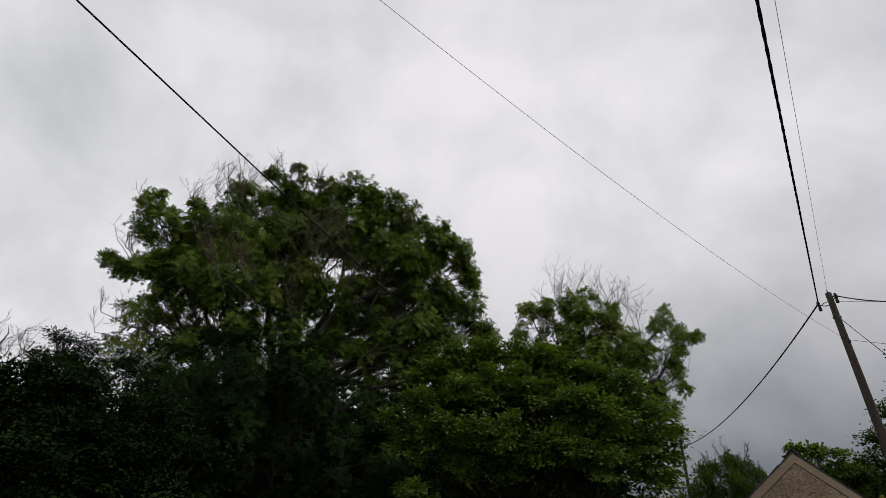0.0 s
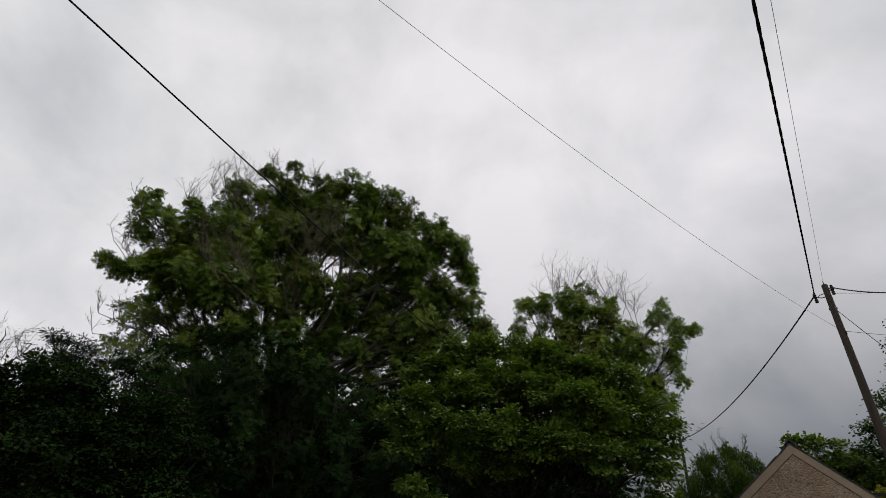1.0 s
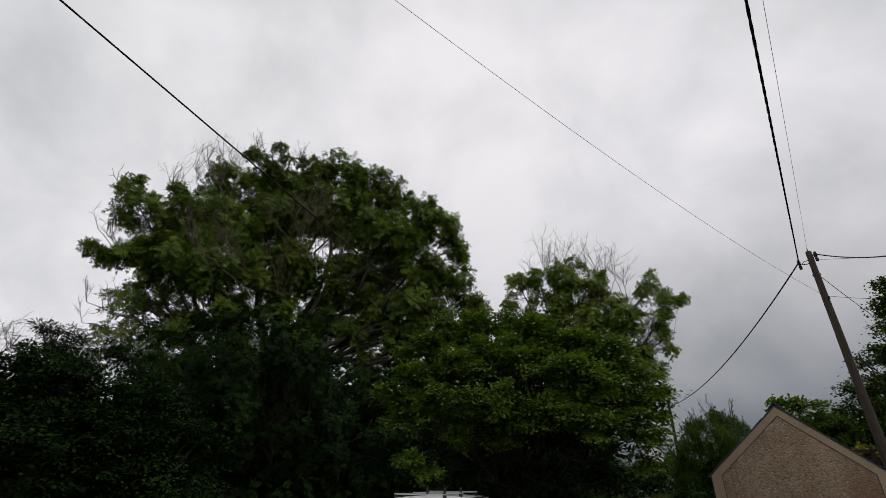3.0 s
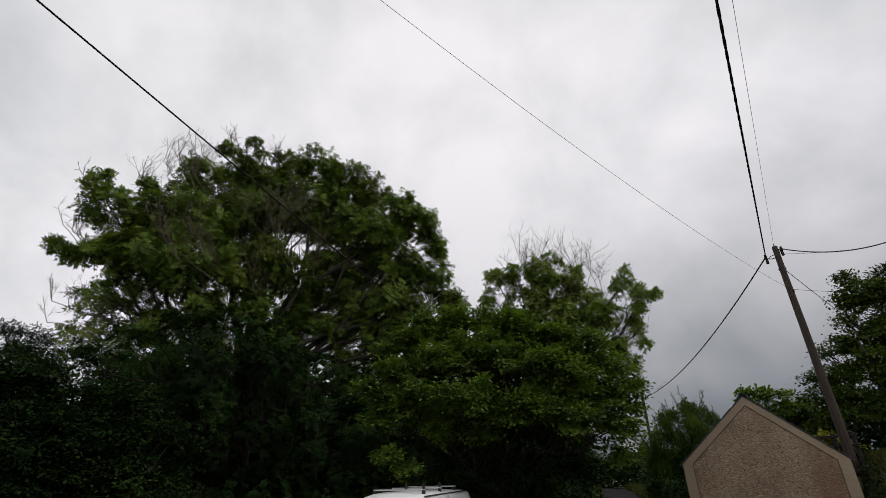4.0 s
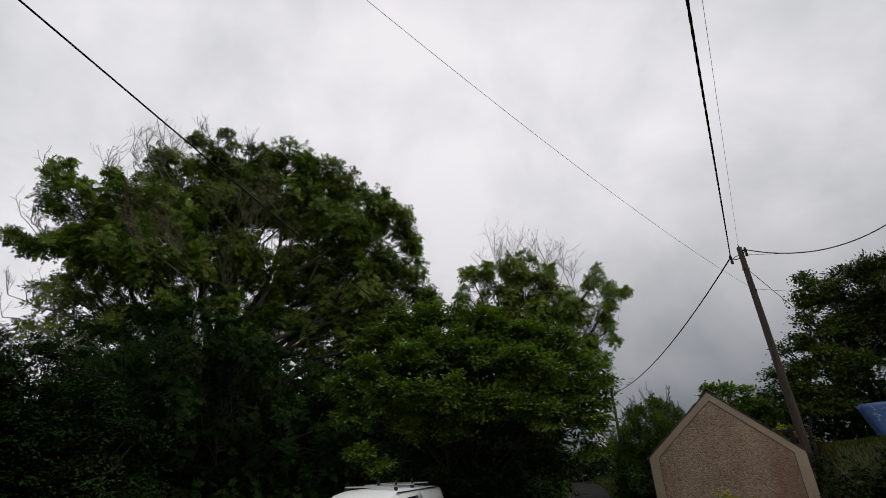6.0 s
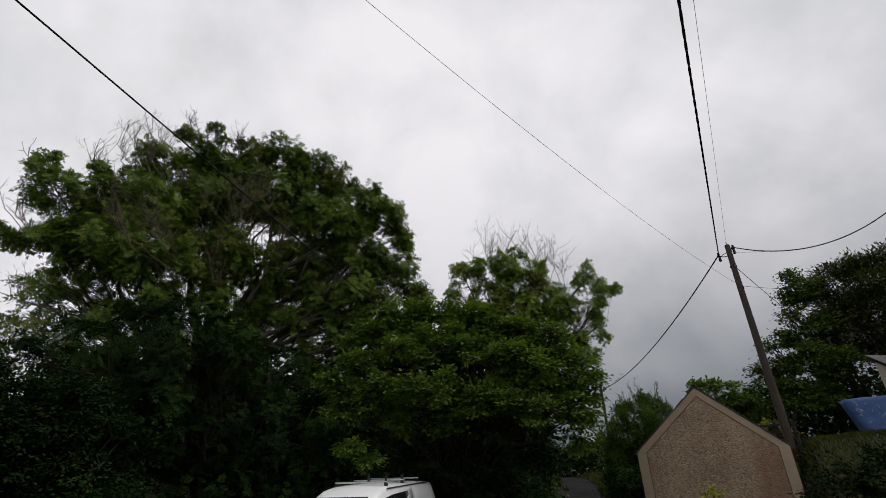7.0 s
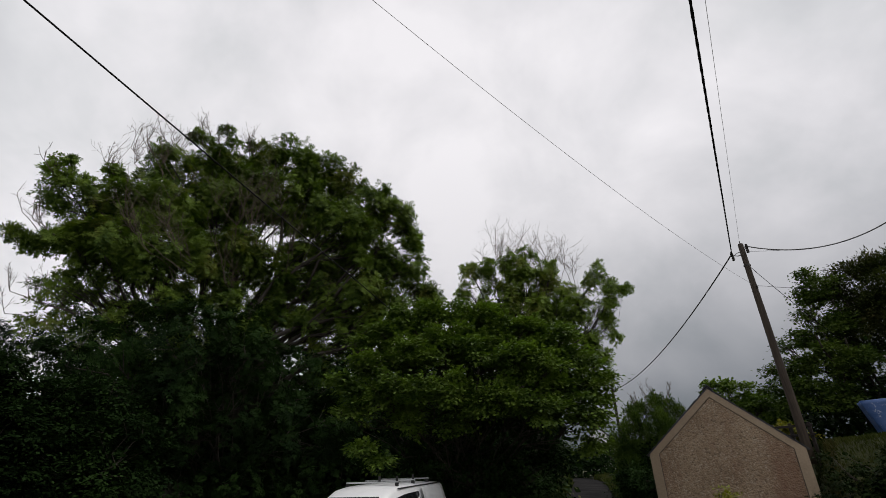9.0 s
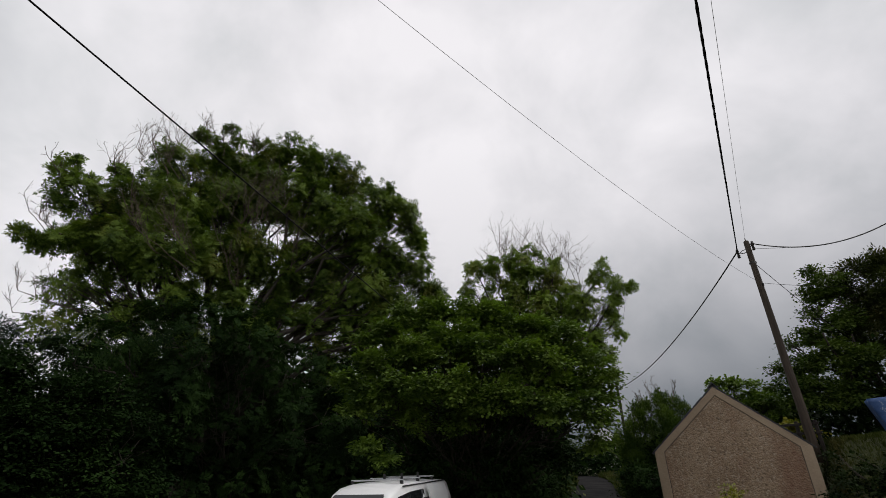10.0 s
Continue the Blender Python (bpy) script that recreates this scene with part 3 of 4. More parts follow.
def utility_pole():
    e = thing("utility_pole", pose(*POLE), "weathered grey wooden utility pole rising from the grassy bank", "utility pole")
    h = 8.98 - POLE.z
    prof = [(0.132, -0.5), (0.128, 0.0), (0.121, 1.2), (0.111, 2.6), (0.102, 4.0), (0.093, 5.4), (0.086, h - 0.03), (0.072, h)]
    bm = turned(prof, 20)
    for v in bm.verts:
        v.co.x += 0.006 * math.sin(v.co.z * 2.1)
        v.co.y += 0.006 * math.cos(v.co.z * 1.7)
    part("shaft", bm, POLE_WOOD, e)
    rel = lambda p: Vector(p) - POLE
    for ins in (INS_LEFT, INS_RIGHT):
        r = rel(ins)
        t = Tubes(6)
        t.add([(0, 0, r.z - 0.06), (r.x * 0.5, r.y * 0.5, r.z - 0.10), (r.x, r.y, r.z - 0.06), (r.x, r.y, r.z + 0.06)], [0.016] * 4)
        t.add([(0, 0, r.z + 0.06), (r.x * 0.6, r.y * 0.6, r.z + 0.0), (r.x * 0.8, r.y * 0.8, r.z - 0.07)], [0.012] * 3)
        part("bracket", t.mesh("bracket"), IRON, e)
        insulator(e, r)
        insulator(e, (r.x * 0.98, r.y * 0.98, r.z - 0.17))
    t = Tubes(6)
    t.add([(0, 0, 8.14 - POLE.z - 0.035), (0, 0, 8.14 - POLE.z + 0.035)], [0.112, 0.110])
    part("collar", t.mesh("collar"), IRON, e, "dark iron clamp band")
    t = Tubes(6)
    t.add([(0, 0, h - 0.05), (0, 0, h + 0.12)], [0.02, 0.012])
    part("top_pin", t.mesh("top_pin"), IRON, e)
    for z, a in ((7.3, 2.9),):
        bm = boxed(-0.02, 0.02, -0.02, 0.02, -0.05, 0.05, bevel=0.006)
        o = part("pole_plate", bm, IRON, e)
        o.matrix_basis = Matrix.Translation((0.11 * math.sin(a), -0.11 * abs(math.cos(a)), z - POLE.z))
    return e


def catenary(a, b, sag, n=40):
    s = np.linspace(0, 1, n)[:, None]
    p = np.array(a) + (np.array(b) - np.array(a)) * s
    p[:, 2] -= (4 * sag * s * (1 - s))[:, 0]
    return p


def wire(a, b, sag, r, label, mat=WIRE, twisted=False, n=40, name="overhead_wire"):
    e = thing(name, pose(0, 0, 0), label, "wire")
    length = (Vector(a) - Vector(b)).length
    if twisted:
        n = int(length * 9)
    p = catenary(a, b, sag, n)
    if not twisted:
        t = Tubes(6)
        t.add(p, np.full(n, r))
        part("cable", t.mesh("cable"), mat, e)
        return e
    d = unit(np.gradient(p, axis=0))
    u = unit(np.cross(d, [0, 0, 1.0]))
    w = np.cross(d, u)
    for ph in (0, 1):
        a_ = np.linspace(0, length / 0.62 * 2 * np.pi, n) + ph * np.pi
        t = Tubes(5)
        t.add(p + (u * np.cos(a_)[:, None] + w * np.sin(a_)[:, None]) * r * 0.36, np.full(n, r))
        part("strand", t.mesh("strand"), mat, e)
    return e


FAR = Vector((13.52, 37.64, 8.06))
utility_pole()
wire(INS_LEFT + Vector((0, 0, -0.02)), (-2.1, -4.2, 5.2), 0.0, 0.015, "thick twisted black service cable overhead", WIRE, True)
wire(POLE + Vector((0, 0, 6.72)), (-5.4, -9.7, 5.63), 0.0, 0.0036, "thin grey overhead telephone wire", WIRE_GREY)
wire((10.64, 15.13, 7.51), (-3.49, 2.14, 8.31), 0.45, 0.0045, "thin dark overhead wire fixed to the pole", WIRE_GREY)
wire(INS_LEFT, FAR + Vector((-0.15, 0.04, -0.42)), 0.70, 0.024, "sagging black cable to the far pole, greyed as if lit", WIRE_LIT)
wire(INS_RIGHT, (15.52, 11.87, 9.87), 1.05, 0.019, "black cable sagging over the bank, greyed as if lit", WIRE_LIT)
wire(INS_RIGHT - Vector((0, 0, 0.2)), (12.36, 13.94, 8.25), 0.03, 0.006, "thin dark cable beside the sagging cable", WIRE)
wire((10.73, 15.07, 8.14), (14.6, 16.4, 5.2), 0.1, 0.010, "dark service cable running down into the trees", WIRE)
wire((10.73, 15.07, 7.40), (16.0, 15.2, 7.3), 0.12, 0.006, "thin dark wire from the pole to the trees", WIRE)


def far_pole():
    e = thing("utility_pole", pose(FAR.x - 0.33, FAR.y + 0.12, 0.7), "distant dark wooden utility pole beside the lane", "utility pole")
    part("shaft", turned([(0.13, -0.4), (0.125, 1.0), (0.11, 4.0), (0.095, 7.3), (0.08, 7.42)], 12), FENCE_WOOD, e)
    insulator(e, (0.18, -0.08, 6.92))
    part("bracket", boxed(0.0, 0.2, -0.1, -0.06, 6.8, 6.84, bevel=0.006), IRON, e)
    part("step_iron", boxed(-0.06, 0.2, -0.02, 0.02, 4.45, 4.55, bevel=0.008), IRON, e)
    return e


far_pole()
wire(FAR + Vector((-0.15, 0.04, -0.42)), (22, 85, 9.5), 1.4, 0.016, "distant black cable along the lane", WIRE)
wire((-6.18, 0.26, 7.25), (-1.01, 14.02, 6.0), 0.0, 0.013, "black overhead cable passing in front of the trees", WIRE)


# ---- van ----
def van():
    heading = math.atan2(-0.94, -0.34)
    m = Matrix.Translation((-1.30, 11.0, LOW + 0.05)) @ Matrix.Rotation(heading, 4, "Z") @ Matrix.Rotation(radians(2.2), 4, "Y")
    e = thing("van", m, "white panel van with a roof rack and a half-open side door", "van")
    # body: cross sections from the tail to the nose (x ahead, half width low and high, roof height)
    secs = [(-1.95, 0.78, 0.62, 1.62, 0.42), (-1.88, 0.83, 0.67, 1.69, 0.36), (-1.2, 0.84, 0.69, 1.72, 0.32), (-0.2, 0.84, 0.69, 1.73, 0.30),
            (0.35, 0.84, 0.685, 1.725, 0.30), (0.70, 0.84, 0.67, 1.69, 0.30), (1.00, 0.84, 0.64, 1.60, 0.30), (1.34, 0.84, 0.66, 1.28, 0.30), (1.62, 0.83, 0.70, 1.02, 0.30), (2.0, 0.78, 0.66, 0.86, 0.32), (2.12, 0.66, 0.55, 0.70, 0.40)]
    bm = bmesh.new()
    rings = []
    for x, wl, wh, zt, zb in secs:
        belt = min(1.0, zb + (zt - zb) * 0.62)
        half = [(0.0, zb), (wl * 0.88, zb), (wl, zb + 0.10), (wl + 0.015, (zb + belt) / 2), (wl, belt), ((wl + wh) / 2 + 0.015, (belt + zt) / 2), (wh, zt - 0.075), (wh - 0.045, zt - 0.022), (wh - 0.14, zt), (0.0, zt + 0.022)]
        pts = half + [(-y, z) for y, z in half[-2:0:-1]]
        rings.append([bm.verts.new((x, y, z)) for y, z in pts])
    for a, b in zip(rings, rings[1:]):
        for i in range(len(a)):
            j = (i + 1) % len(a)
            bm.faces.new((a[i], a[j], b[j], b[i])).smooth = True
    bm.faces.new(rings[0]), bm.faces.new(rings[-1][::-1])
    part("body", bm, VAN_PAINT, e)
    # windscreen, laid just over the sloping front
    def pane(name, pts, label="", mat=GLASS, thick=0.012):
        b2 = bmesh.new()
        top = [b2.verts.new(p) for p in pts]
        f = b2.faces.new(top)
        f.normal_update()
        r = bmesh.ops.extrude_face_region(b2, geom=[f])
        bmesh.ops.translate(b2, vec=f.normal * thick, verts=[v for v in r["geom"] if isinstance(v, bmesh.types.BMVert)])
        return part(name, b2, mat, e, label)
    pane("windscreen", [(1.05, -0.52, 1.575), (1.05, 0.52, 1.575), (1.33, 0.62, 1.315), (1.58, 0.67, 1.075), (1.58, -0.67, 1.075), (1.33, -0.62, 1.315)], "dark raked windscreen")
    for sg in (-1, 1):
        q = lambda x, y, z: (x, sg * y, z)
        order = lambda pts: pts if sg > 0 else pts[::-1]
        pane("side_window", order([q(1.20, 0.842, 1.06), q(0.84, 0.705, 1.52), q(0.40, 0.722, 1.57), q(0.40, 0.866, 1.06)]), "dark cab window")
        part("mirror", boxed(1.16, 1.26, sg * 0.98 - 0.1, sg * 0.98 + 0.1, 1.0, 1.2, bevel=0.03), RUBBER, e)
        part("headlamp", boxed(1.86, 2.06, sg * 0.58 - 0.14, sg * 0.58 + 0.14, 0.66, 0.82, bevel=0.04), LAMP_LENS, e, "clear headlamp")
        part("door_rail", boxed(-1.5, 0.30, sg * 0.775 - 0.012, sg * 0.775 + 0.012, 1.405, 1.43, bevel=0.004), RUBBER, e)
        for x in (-1.25, 1.35):
            wl = part("wheel", turned([(0.2, -0.09), (0.29, -0.09), (0.315, -0.05), (0.315, 0.05), (0.29, 0.09), (0.2, 0.09)], 24), RUBBER, e)
            wl.matrix_basis = Matrix.Translation((x, sg * 0.74, 0.315)) @ Matrix.Rotation(radians(90), 4, "X")
            part("rim", turned([(0.06, -0.07), (0.2, -0.095), (0.2, 0.095), (0.06, 0.07)], 18), RACK_METAL, wl)
    # open near-side door, slid back and standing proud; dark sheet for the unlit inside
    pane("doorway", [(0.36, 0.868, 0.45), (0.36, 0.868, 1.06), (0.36, 0.722, 1.575), (-0.34, 0.724, 1.59), (-0.34, 0.868, 1.06), (-0.34, 0.868, 0.45)], "dark sheet for the unlit inside of the open doorway", GLASS, -0.01)
    door = prism([(0.885, 0.42), (0.905, 0.75), (0.895, 1.04), (0.80, 1.50), (0.735, 1.665), (0.70, 1.66), (0.765, 1.49), (0.855, 1.04), (0.86, 0.42)], 0.40, 1.42, 0.008)
    d = part("sliding_door", door, VAN_PAINT, e)
    d.matrix_basis = Matrix(((0, -1, 0, 0), (1, 0, 0, 0), (0, 0, 1, 0), (0, 0, 0, 1))) @ Matrix.Translation((0.05, 0.0, 0))
    part("rain_gutter", boxed(-1.7, 0.55, 0.655, 0.69, 1.675, 1.695, bevel=0.004), RUBBER, e)
    part("bumper", boxed(1.98, 2.16, -0.76, 0.76, 0.32, 0.56, bevel=0.05), RUBBER, e)
    # roof rack: three cross bars on feet, with upright load stops
    for i, x in enumerate((0.35, -0.45, -1.25)):
        bar = part("rack_bar", boxed(x - 0.025, x + 0.025, -0.58, 0.60, 1.775, 1.803, bevel=0.008), RACK_METAL, e, "pale aluminium roof bar")
        for sg in (-1, 1):
            part("rack_foot", boxed(x - 0.035, x + 0.035, sg * 0.55 - 0.03, sg * 0.55 + 0.03, 1.69, 1.785, bevel=0.01), RUBBER, bar)
        for y in ((0.55, 0.17), (0.55,), ())[i]:
            part("load_stop", boxed(x - 0.018, x + 0.018, y - 0.022, y + 0.022, 1.80, 1.90, bevel=0.008), RUBBER, bar)
    return e


van()


# ---- tarpaulin stack, shed, fence, far house ----
def tarp_stack():
    m = Matrix.Translation((11.5, 12.75, 2.38)) @ Matrix.Rotation(radians(-34), 4, "Z")
    e = thing("covered_stack", m, "faded blue tarpaulin draped over a stack on the bank", "tarpaulin")
    bm = boxed(-0.55, 1.6, 0.0, 0.9, 0.0, 0.95)
    bmesh.ops.subdivide_edges(bm, edges=list(bm.edges), cuts=9, use_grid_fill=True)
    for v in bm.verts:
        a = noise.noise(v.co * 1.7) * 0.05 + noise.noise(v.co * 5.0) * 0.018
        v.co += Vector((a * 0.6, a, a * 0.7 if v.co.z > 0.1 else 0))
        v.co.x += max(0.0, 0.95 - v.co.z) * 0.30 * max(0.0, min(1.0, (0.8 - v.co.x) / 1.0))
    for f in bm.faces:
        f.smooth = True
    part("cover", bm, TARP, e)
    return e


def shed():
    m = Matrix.Translation((13.55, 14.3, 2.2)) @ Matrix.Rotation(radians(-80), 4, "Z")
    e = thing("shed", m, "cream walled lean-to shed with a corrugated sheet roof", "shed")
    part("wall", prism([(0, -0.3), (1.8, -0.3), (1.8, 1.1), (0, 2.45)], 0, 2.4), CREAM_WALL, e)
    bm = bmesh.new()
    drop = 0.75
    ys = np.arange(-0.14, 2.6, 0.025)
    rows = []
    for x in (-0.12, 1.95):
        rows.append([bm.verts.new((x, y, 2.50 - drop * x + 0.018 * math.sin(y / 0.076 * 2 * math.pi))) for y in ys])
    for i in range(len(ys) - 1):
        bm.faces.new((rows[0][i], rows[1][i], rows[1][i + 1], rows[0][i + 1])).smooth = True
    r = bmesh.ops.solidify(bm, geom=list(bm.faces), thickness=0.008)
    part("roof", bm, CORRUGATED, e, "grey corrugated roof sheet")
    part("barge_board", prism([(-0.12, 2.46), (1.95, 0.91), (1.95, 1.00), (-0.12, 2.55)], -0.05, -0.02), FENCE_WOOD, e)
    return e


def fence():
    e = thing("fence", pose(10.30, 15.80, 2.25, 0, 0, -53), "old dark post and rail fence on the bank", "fence")
    for x in (0.0, 0.50, 1.00):
        part("post", boxed(x - 0.045, x + 0.045, -0.045, 0.045, -0.5, 0.75, bevel=0.012), FENCE_WOOD, e)
    for z in (0.40, 0.66):
        part("rail", boxed(-0.3, 1.10, -0.075, -0.045, z - 0.035, z + 0.035, bevel=0.008), FENCE_WOOD, e)
    return e


def far_house():
    e = thing("house", pose(28.2, 92.0, 2.3, 0, 0, -17), "distant white house with a slate roof beyond the lane", "house")
    part("wall", prism([(-2.6, -1.5), (2.6, -1.5), (2.6, 4.9), (0, 7.2), (-2.6, 4.9)], 0, 8), WHITE_WALL, e)
    for sg in (-1, 1):
        part("roof", prism([(0, 7.26), (sg * 2.85, 4.74), (sg * 2.9, 4.9), (0, 7.44)], -0.15, 8.15), SLATE, e)
    part("chimney", boxed(-0.4, 0.4, 0.4, 1.2, 6.8, 8.3, bevel=0.03), JOINT, e, "dark brick chimney")
    for z in (0.9, 3.2):
        w = part("window", boxed(-0.5, 0.5, -0.03, 0.05, z, z + 1.2, bevel=0.01), GLASS, e)
        part("window_frame", boxed(-0.03, 0.03, -0.05, -0.02, z, z + 1.2, bevel=0.005), WHITE_WALL, w)
    return e


tarp_stack()
shed()
fence()
far_house()


# ---- trees and shrubs ----
ASH_RIM = [(-4, -3.4, 11, 0.79), (-3.7, -3.1, 9.3, 0.78), (-2.5, -0.9, 14.1, 0.82), (-1.4, 0.4, 15, 0.98), (0.6, 1.4, 16, 0.94), (1.9, 1.9, 16.3, 1.13), (3.3, 2.4, 15.9, 1.03), (4.5, 2.7, 15.2, 0.97),
    (6, 2.5, 13.8, 1.05), (7, 2.6, 13.4, 0.94), (7.7, 2.7, 12.1, 0.70), (7.7, 2.7, 10.5, 0.79), (8, 2.7, 9.3, 0.71), (-0.2, 1, 15.1, 0.86)]
ASH_HEART = [(-2.8, -2.4, 11, 1.06), (-1.8, -1.3, 11.7, 1.14), (-0.8, 0.2, 12.8, 1.26), (0.9, 1, 13.5, 1.32), (2.8, 1.7, 13.5, 1.36), (4.7, 1.7, 12.2, 1.32), (6.2, 2, 10.8, 1.18), (-2.8, -2.7, 9, 1.02),
    (-1.5, -2, 9.1, 1.13), (0, -1.1, 9.6, 1.20), (1.1, 0.5, 10.5, 1.21), (5.5, 1.9, 8.8, 1.23), (6.7, 2.1, 8.1, 0.90), (-0.7, -1.3, 7.7, 0.76), (1.9, 1.4, 9.3, 0.84), (0.9, -0.5, 8, 0.69),
    (-2.1, -1.8, 6.9, 0.62), (3.9, 2.6, 10.8, 1.10)]
ASH_LOOSE = [(-4.6, -3.9, 11.9, 0.23), (-4.3, -3.7, 12.3, 0.23), (-4.3, -3.6, 11.6, 0.28), (-3.5, -2.5, 12.7, 0.31), (-3.2, -2.3, 12.4, 0.32), (-2.8, -1.7, 12.8, 0.45), (-4.8, -4.1, 9.2, 0.13), (-4.5, -3.8, 9, 0.16),
    (-4.3, -3.6, 8.9, 0.19), (-3.7, -3.1, 7.6, 0.63), (-3.6, -3, 6.1, 0.64), (-1.9, -0.5, 16, 0.17), (-1.5, -0.3, 15.8, 0.24), (-0.9, 0.1, 16.7, 0.17), (-0.6, 0.3, 16.3, 0.25), (-1.2, 0.3, 15.7, 0.44),
    (8.8, 2.7, 9.1, 0.32), (-2.6, -2.2, 5.9, 0.84)]
ASH_DEAD = [(-4.6, -4.2, 11.8, 0.60, 6), (-3.7, -2.8, 12.9, 0.96, 11), (-2.9, -1.8, 14, 1.20, 18), (-2.3, -1, 15, 0.96, 13), (-1.3, -0.1, 16.3, 0.96, 18), (0, 0.9, 16.3, 1.08, 20),
    (1, 1.4, 16.5, 0.60, 7), (-4.5, -4.1, 9.7, 0.84, 9), (-4.1, -3.7, 6.9, 1.08, 10), (-0.7, -3.1, 9.3, 1.56, 9), (0.3, -2.7, 8.8, 1.68, 10), (1.7, -0.7, 11.9, 1.56, 13),
    (3.3, -0.2, 10.4, 1.56, 10), (0.7, -1.5, 11.6, 1.44, 10), (-1.5, -3.7, 9.2, 1.32, 7), (2.2, 0.1, 13.4, 1.20, 9)]
ASH_SKIRT = [(3.4, 1.9, 7.6, 0.98), (1.3, 0.6, 6.8, 0.91), (-0.2, -0.7, 6.3, 0.93), (5.3, 2.3, 7.2, 0.96), (2.7, 1.7, 10.8, 0.87), (3.6, 1.9, 9.2, 0.85), (2.1, 1.3, 7.5, 0.75), (7.1, 2.1, 7.3, 0.69),
    (4.4, 2.2, 6.2, 0.97), (-1.4, -1.3, 5.7, 0.79),
    (8.8, 2.5, 8.5, 0.50), (7.7, 2.2, 7.6, 0.65),
    (2.6, 2.2, 9.6, 0.93), (1.9, 1.5, 8.4, 0.88), (3.9, 2.5, 8.6, 0.93), (4.8, 2.1, 7.7, 0.78)]
ASH_BACK = [(-4.3, -1, 11, 1.64), (-2.9, 0.7, 13, 1.86), (-0.9, 2.4, 14.3, 2.05), (1.9, 3.5, 14.6, 1.89), (4.7, 3.8, 13, 1.72), (5.9, 4, 10.5, 1.52), (-2.6, 0.2, 8.9, 1.56), (-0.6, 1.9, 10.7, 1.64),
    (-3.9, -1, 8, 1.06), (3.4, 4, 10.9, 1.16)]
tree("ash_tree", (-9.1, 17.8, 0.2), ASH_RIM + ASH_HEART + ASH_SKIRT, pinnate, LEAF_ASH, "large spreading ash tree with dead twigs in its crown", "tree", size=0.31, per=180, leaves=7, seed=3,
     trunk_r=0.38, trunk_top=0.5, inner=0.3, twigs=14, thin=ASH_LOOSE + ASH_BACK, dead=ASH_DEAD, fan=0.26, habit="rosette")
SLENDER = [(-2.4, 0, 11.7, 0.59), (-1.3, -0.1, 11.8, 0.59), (-2.7, 0.1, 10.6, 0.52), (0.2, -0.3, 11.9, 0.97), (0.5, -0.4, 10.5, 1.13), (-1, -0.1, 10, 1.13), (1.7, -0.6, 11.3, 0.62), (1.9, -0.7, 9.8, 0.91),
    (3.7, -2.3, 10.2, 0.56), (3.8, -2.3, 10.8, 0.32), (4.3, -2.5, 9.6, 0.46), (2.7, -1.9, 8.8, 0.75), (3.8, -2.3, 8.7, 0.60), (2.9, -2, 7.3, 0.58), (2.4, -1.3, 8.1, 0.78), (0.5, -0.9, 8.5, 1.19),
    (2.8, -2, 6.2, 0.71), (-1.1, -0.1, 8.3, 1.09)]
tree("ash_tree", (4.2, 24.4, 0.4), SLENDER, pinnate, LEAF_ASH_PALE, "slender ash tree with a bare dying top behind the shrubs", "tree", size=0.29, per=190, leaves=7, seed=8, fan=0.5,
     trunk_r=0.25, trunk_top=0.6, inner=0.3, twigs=12, habit="rosette", thin=[(3.9, -2.4, 7.8, 0.40), (4.1, -2.4, 7.2, 0.25), (3.5, -2.2, 6.3, 0.38), (3.4, -2.2, 5.4, 0.24), (4.9, -2.7, 9.6, 0.21), (2.5, -1, 10.2, 0.49)],
     dead=[(0.3, -0.3, 12.4, 2.03, 22), (1.3, -0.5, 12.2, 1.89, 19), (-0.5, -0.2, 12.3, 1.35, 11), (2.3, -0.9, 11.3, 1.49, 14), (2.9, -1.5, 10.7, 1.08, 8)])
SYCAMORE_RIM = [(-1.6, -0.9, 5.7, 0.36), (-0.8, -0.9, 5.9, 0.41), (0.2, -0.9, 5.7, 0.50), (1.1, -1, 5.5, 0.49), (1.8, -1.3, 5.2, 0.50), (2.5, -1.5, 4.9, 0.48), (2.9, -1.6, 4.4, 0.45), (3, -1.7, 3.7, 0.38),
    (3, -1.6, 3, 0.32), (2.8, -1.6, 2.4, 0.29), (-2.2, -1.2, 5.2, 0.39), (-2.4, -1.5, 4.5, 0.45), (-2.9, -1.8, 3.8, 0.33), (-2.9, -1.8, 3.1, 0.32),
    (-1.1, -0.9, 6, 0.38), (-0.3, -0.9, 6, 0.36), (0.6, -1, 5.8, 0.38)]
SYCAMORE_FACE = [(-1.5, -1.5, 4.6, 0.51), (-0.6, -1.6, 4.7, 0.54), (0.3, -1.8, 4.5, 0.53), (1.1, -2, 4.3, 0.52), (1.9, -2.1, 4, 0.51), (-2.1, -2, 3.6, 0.51), (-1.2, -2, 3.6, 0.54), (-0.2, -2.1, 3.5, 0.56),
    (0.7, -2.2, 3.4, 0.55), (1.6, -2.2, 3.2, 0.52), (2.4, -2.1, 3.2, 0.43), (-1.5, -1.7, 2.9, 0.36), (-0.4, -1.7, 2.9, 0.32), (-2.5, -2.4, 2.3, 0.16), (-2.1, -2.4, 2.1, 0.13),
    (-1.1, -1.2, 5.2, 0.45), (-0.2, -1.2, 5.2, 0.47), (0.7, -1.4, 5, 0.44), (1.6, -1.5, 4.7, 0.43)]
SYCAMORE_BACK = [(-1, -0.3, 5.3, 0.66), (0.3, -0.3, 5.1, 0.68), (1.6, -0.5, 4.7, 0.66), (2.4, -0.9, 4, 0.56), (-1.9, -0.6, 4.6, 0.59), (-0.1, -0.5, 4, 0.64)]
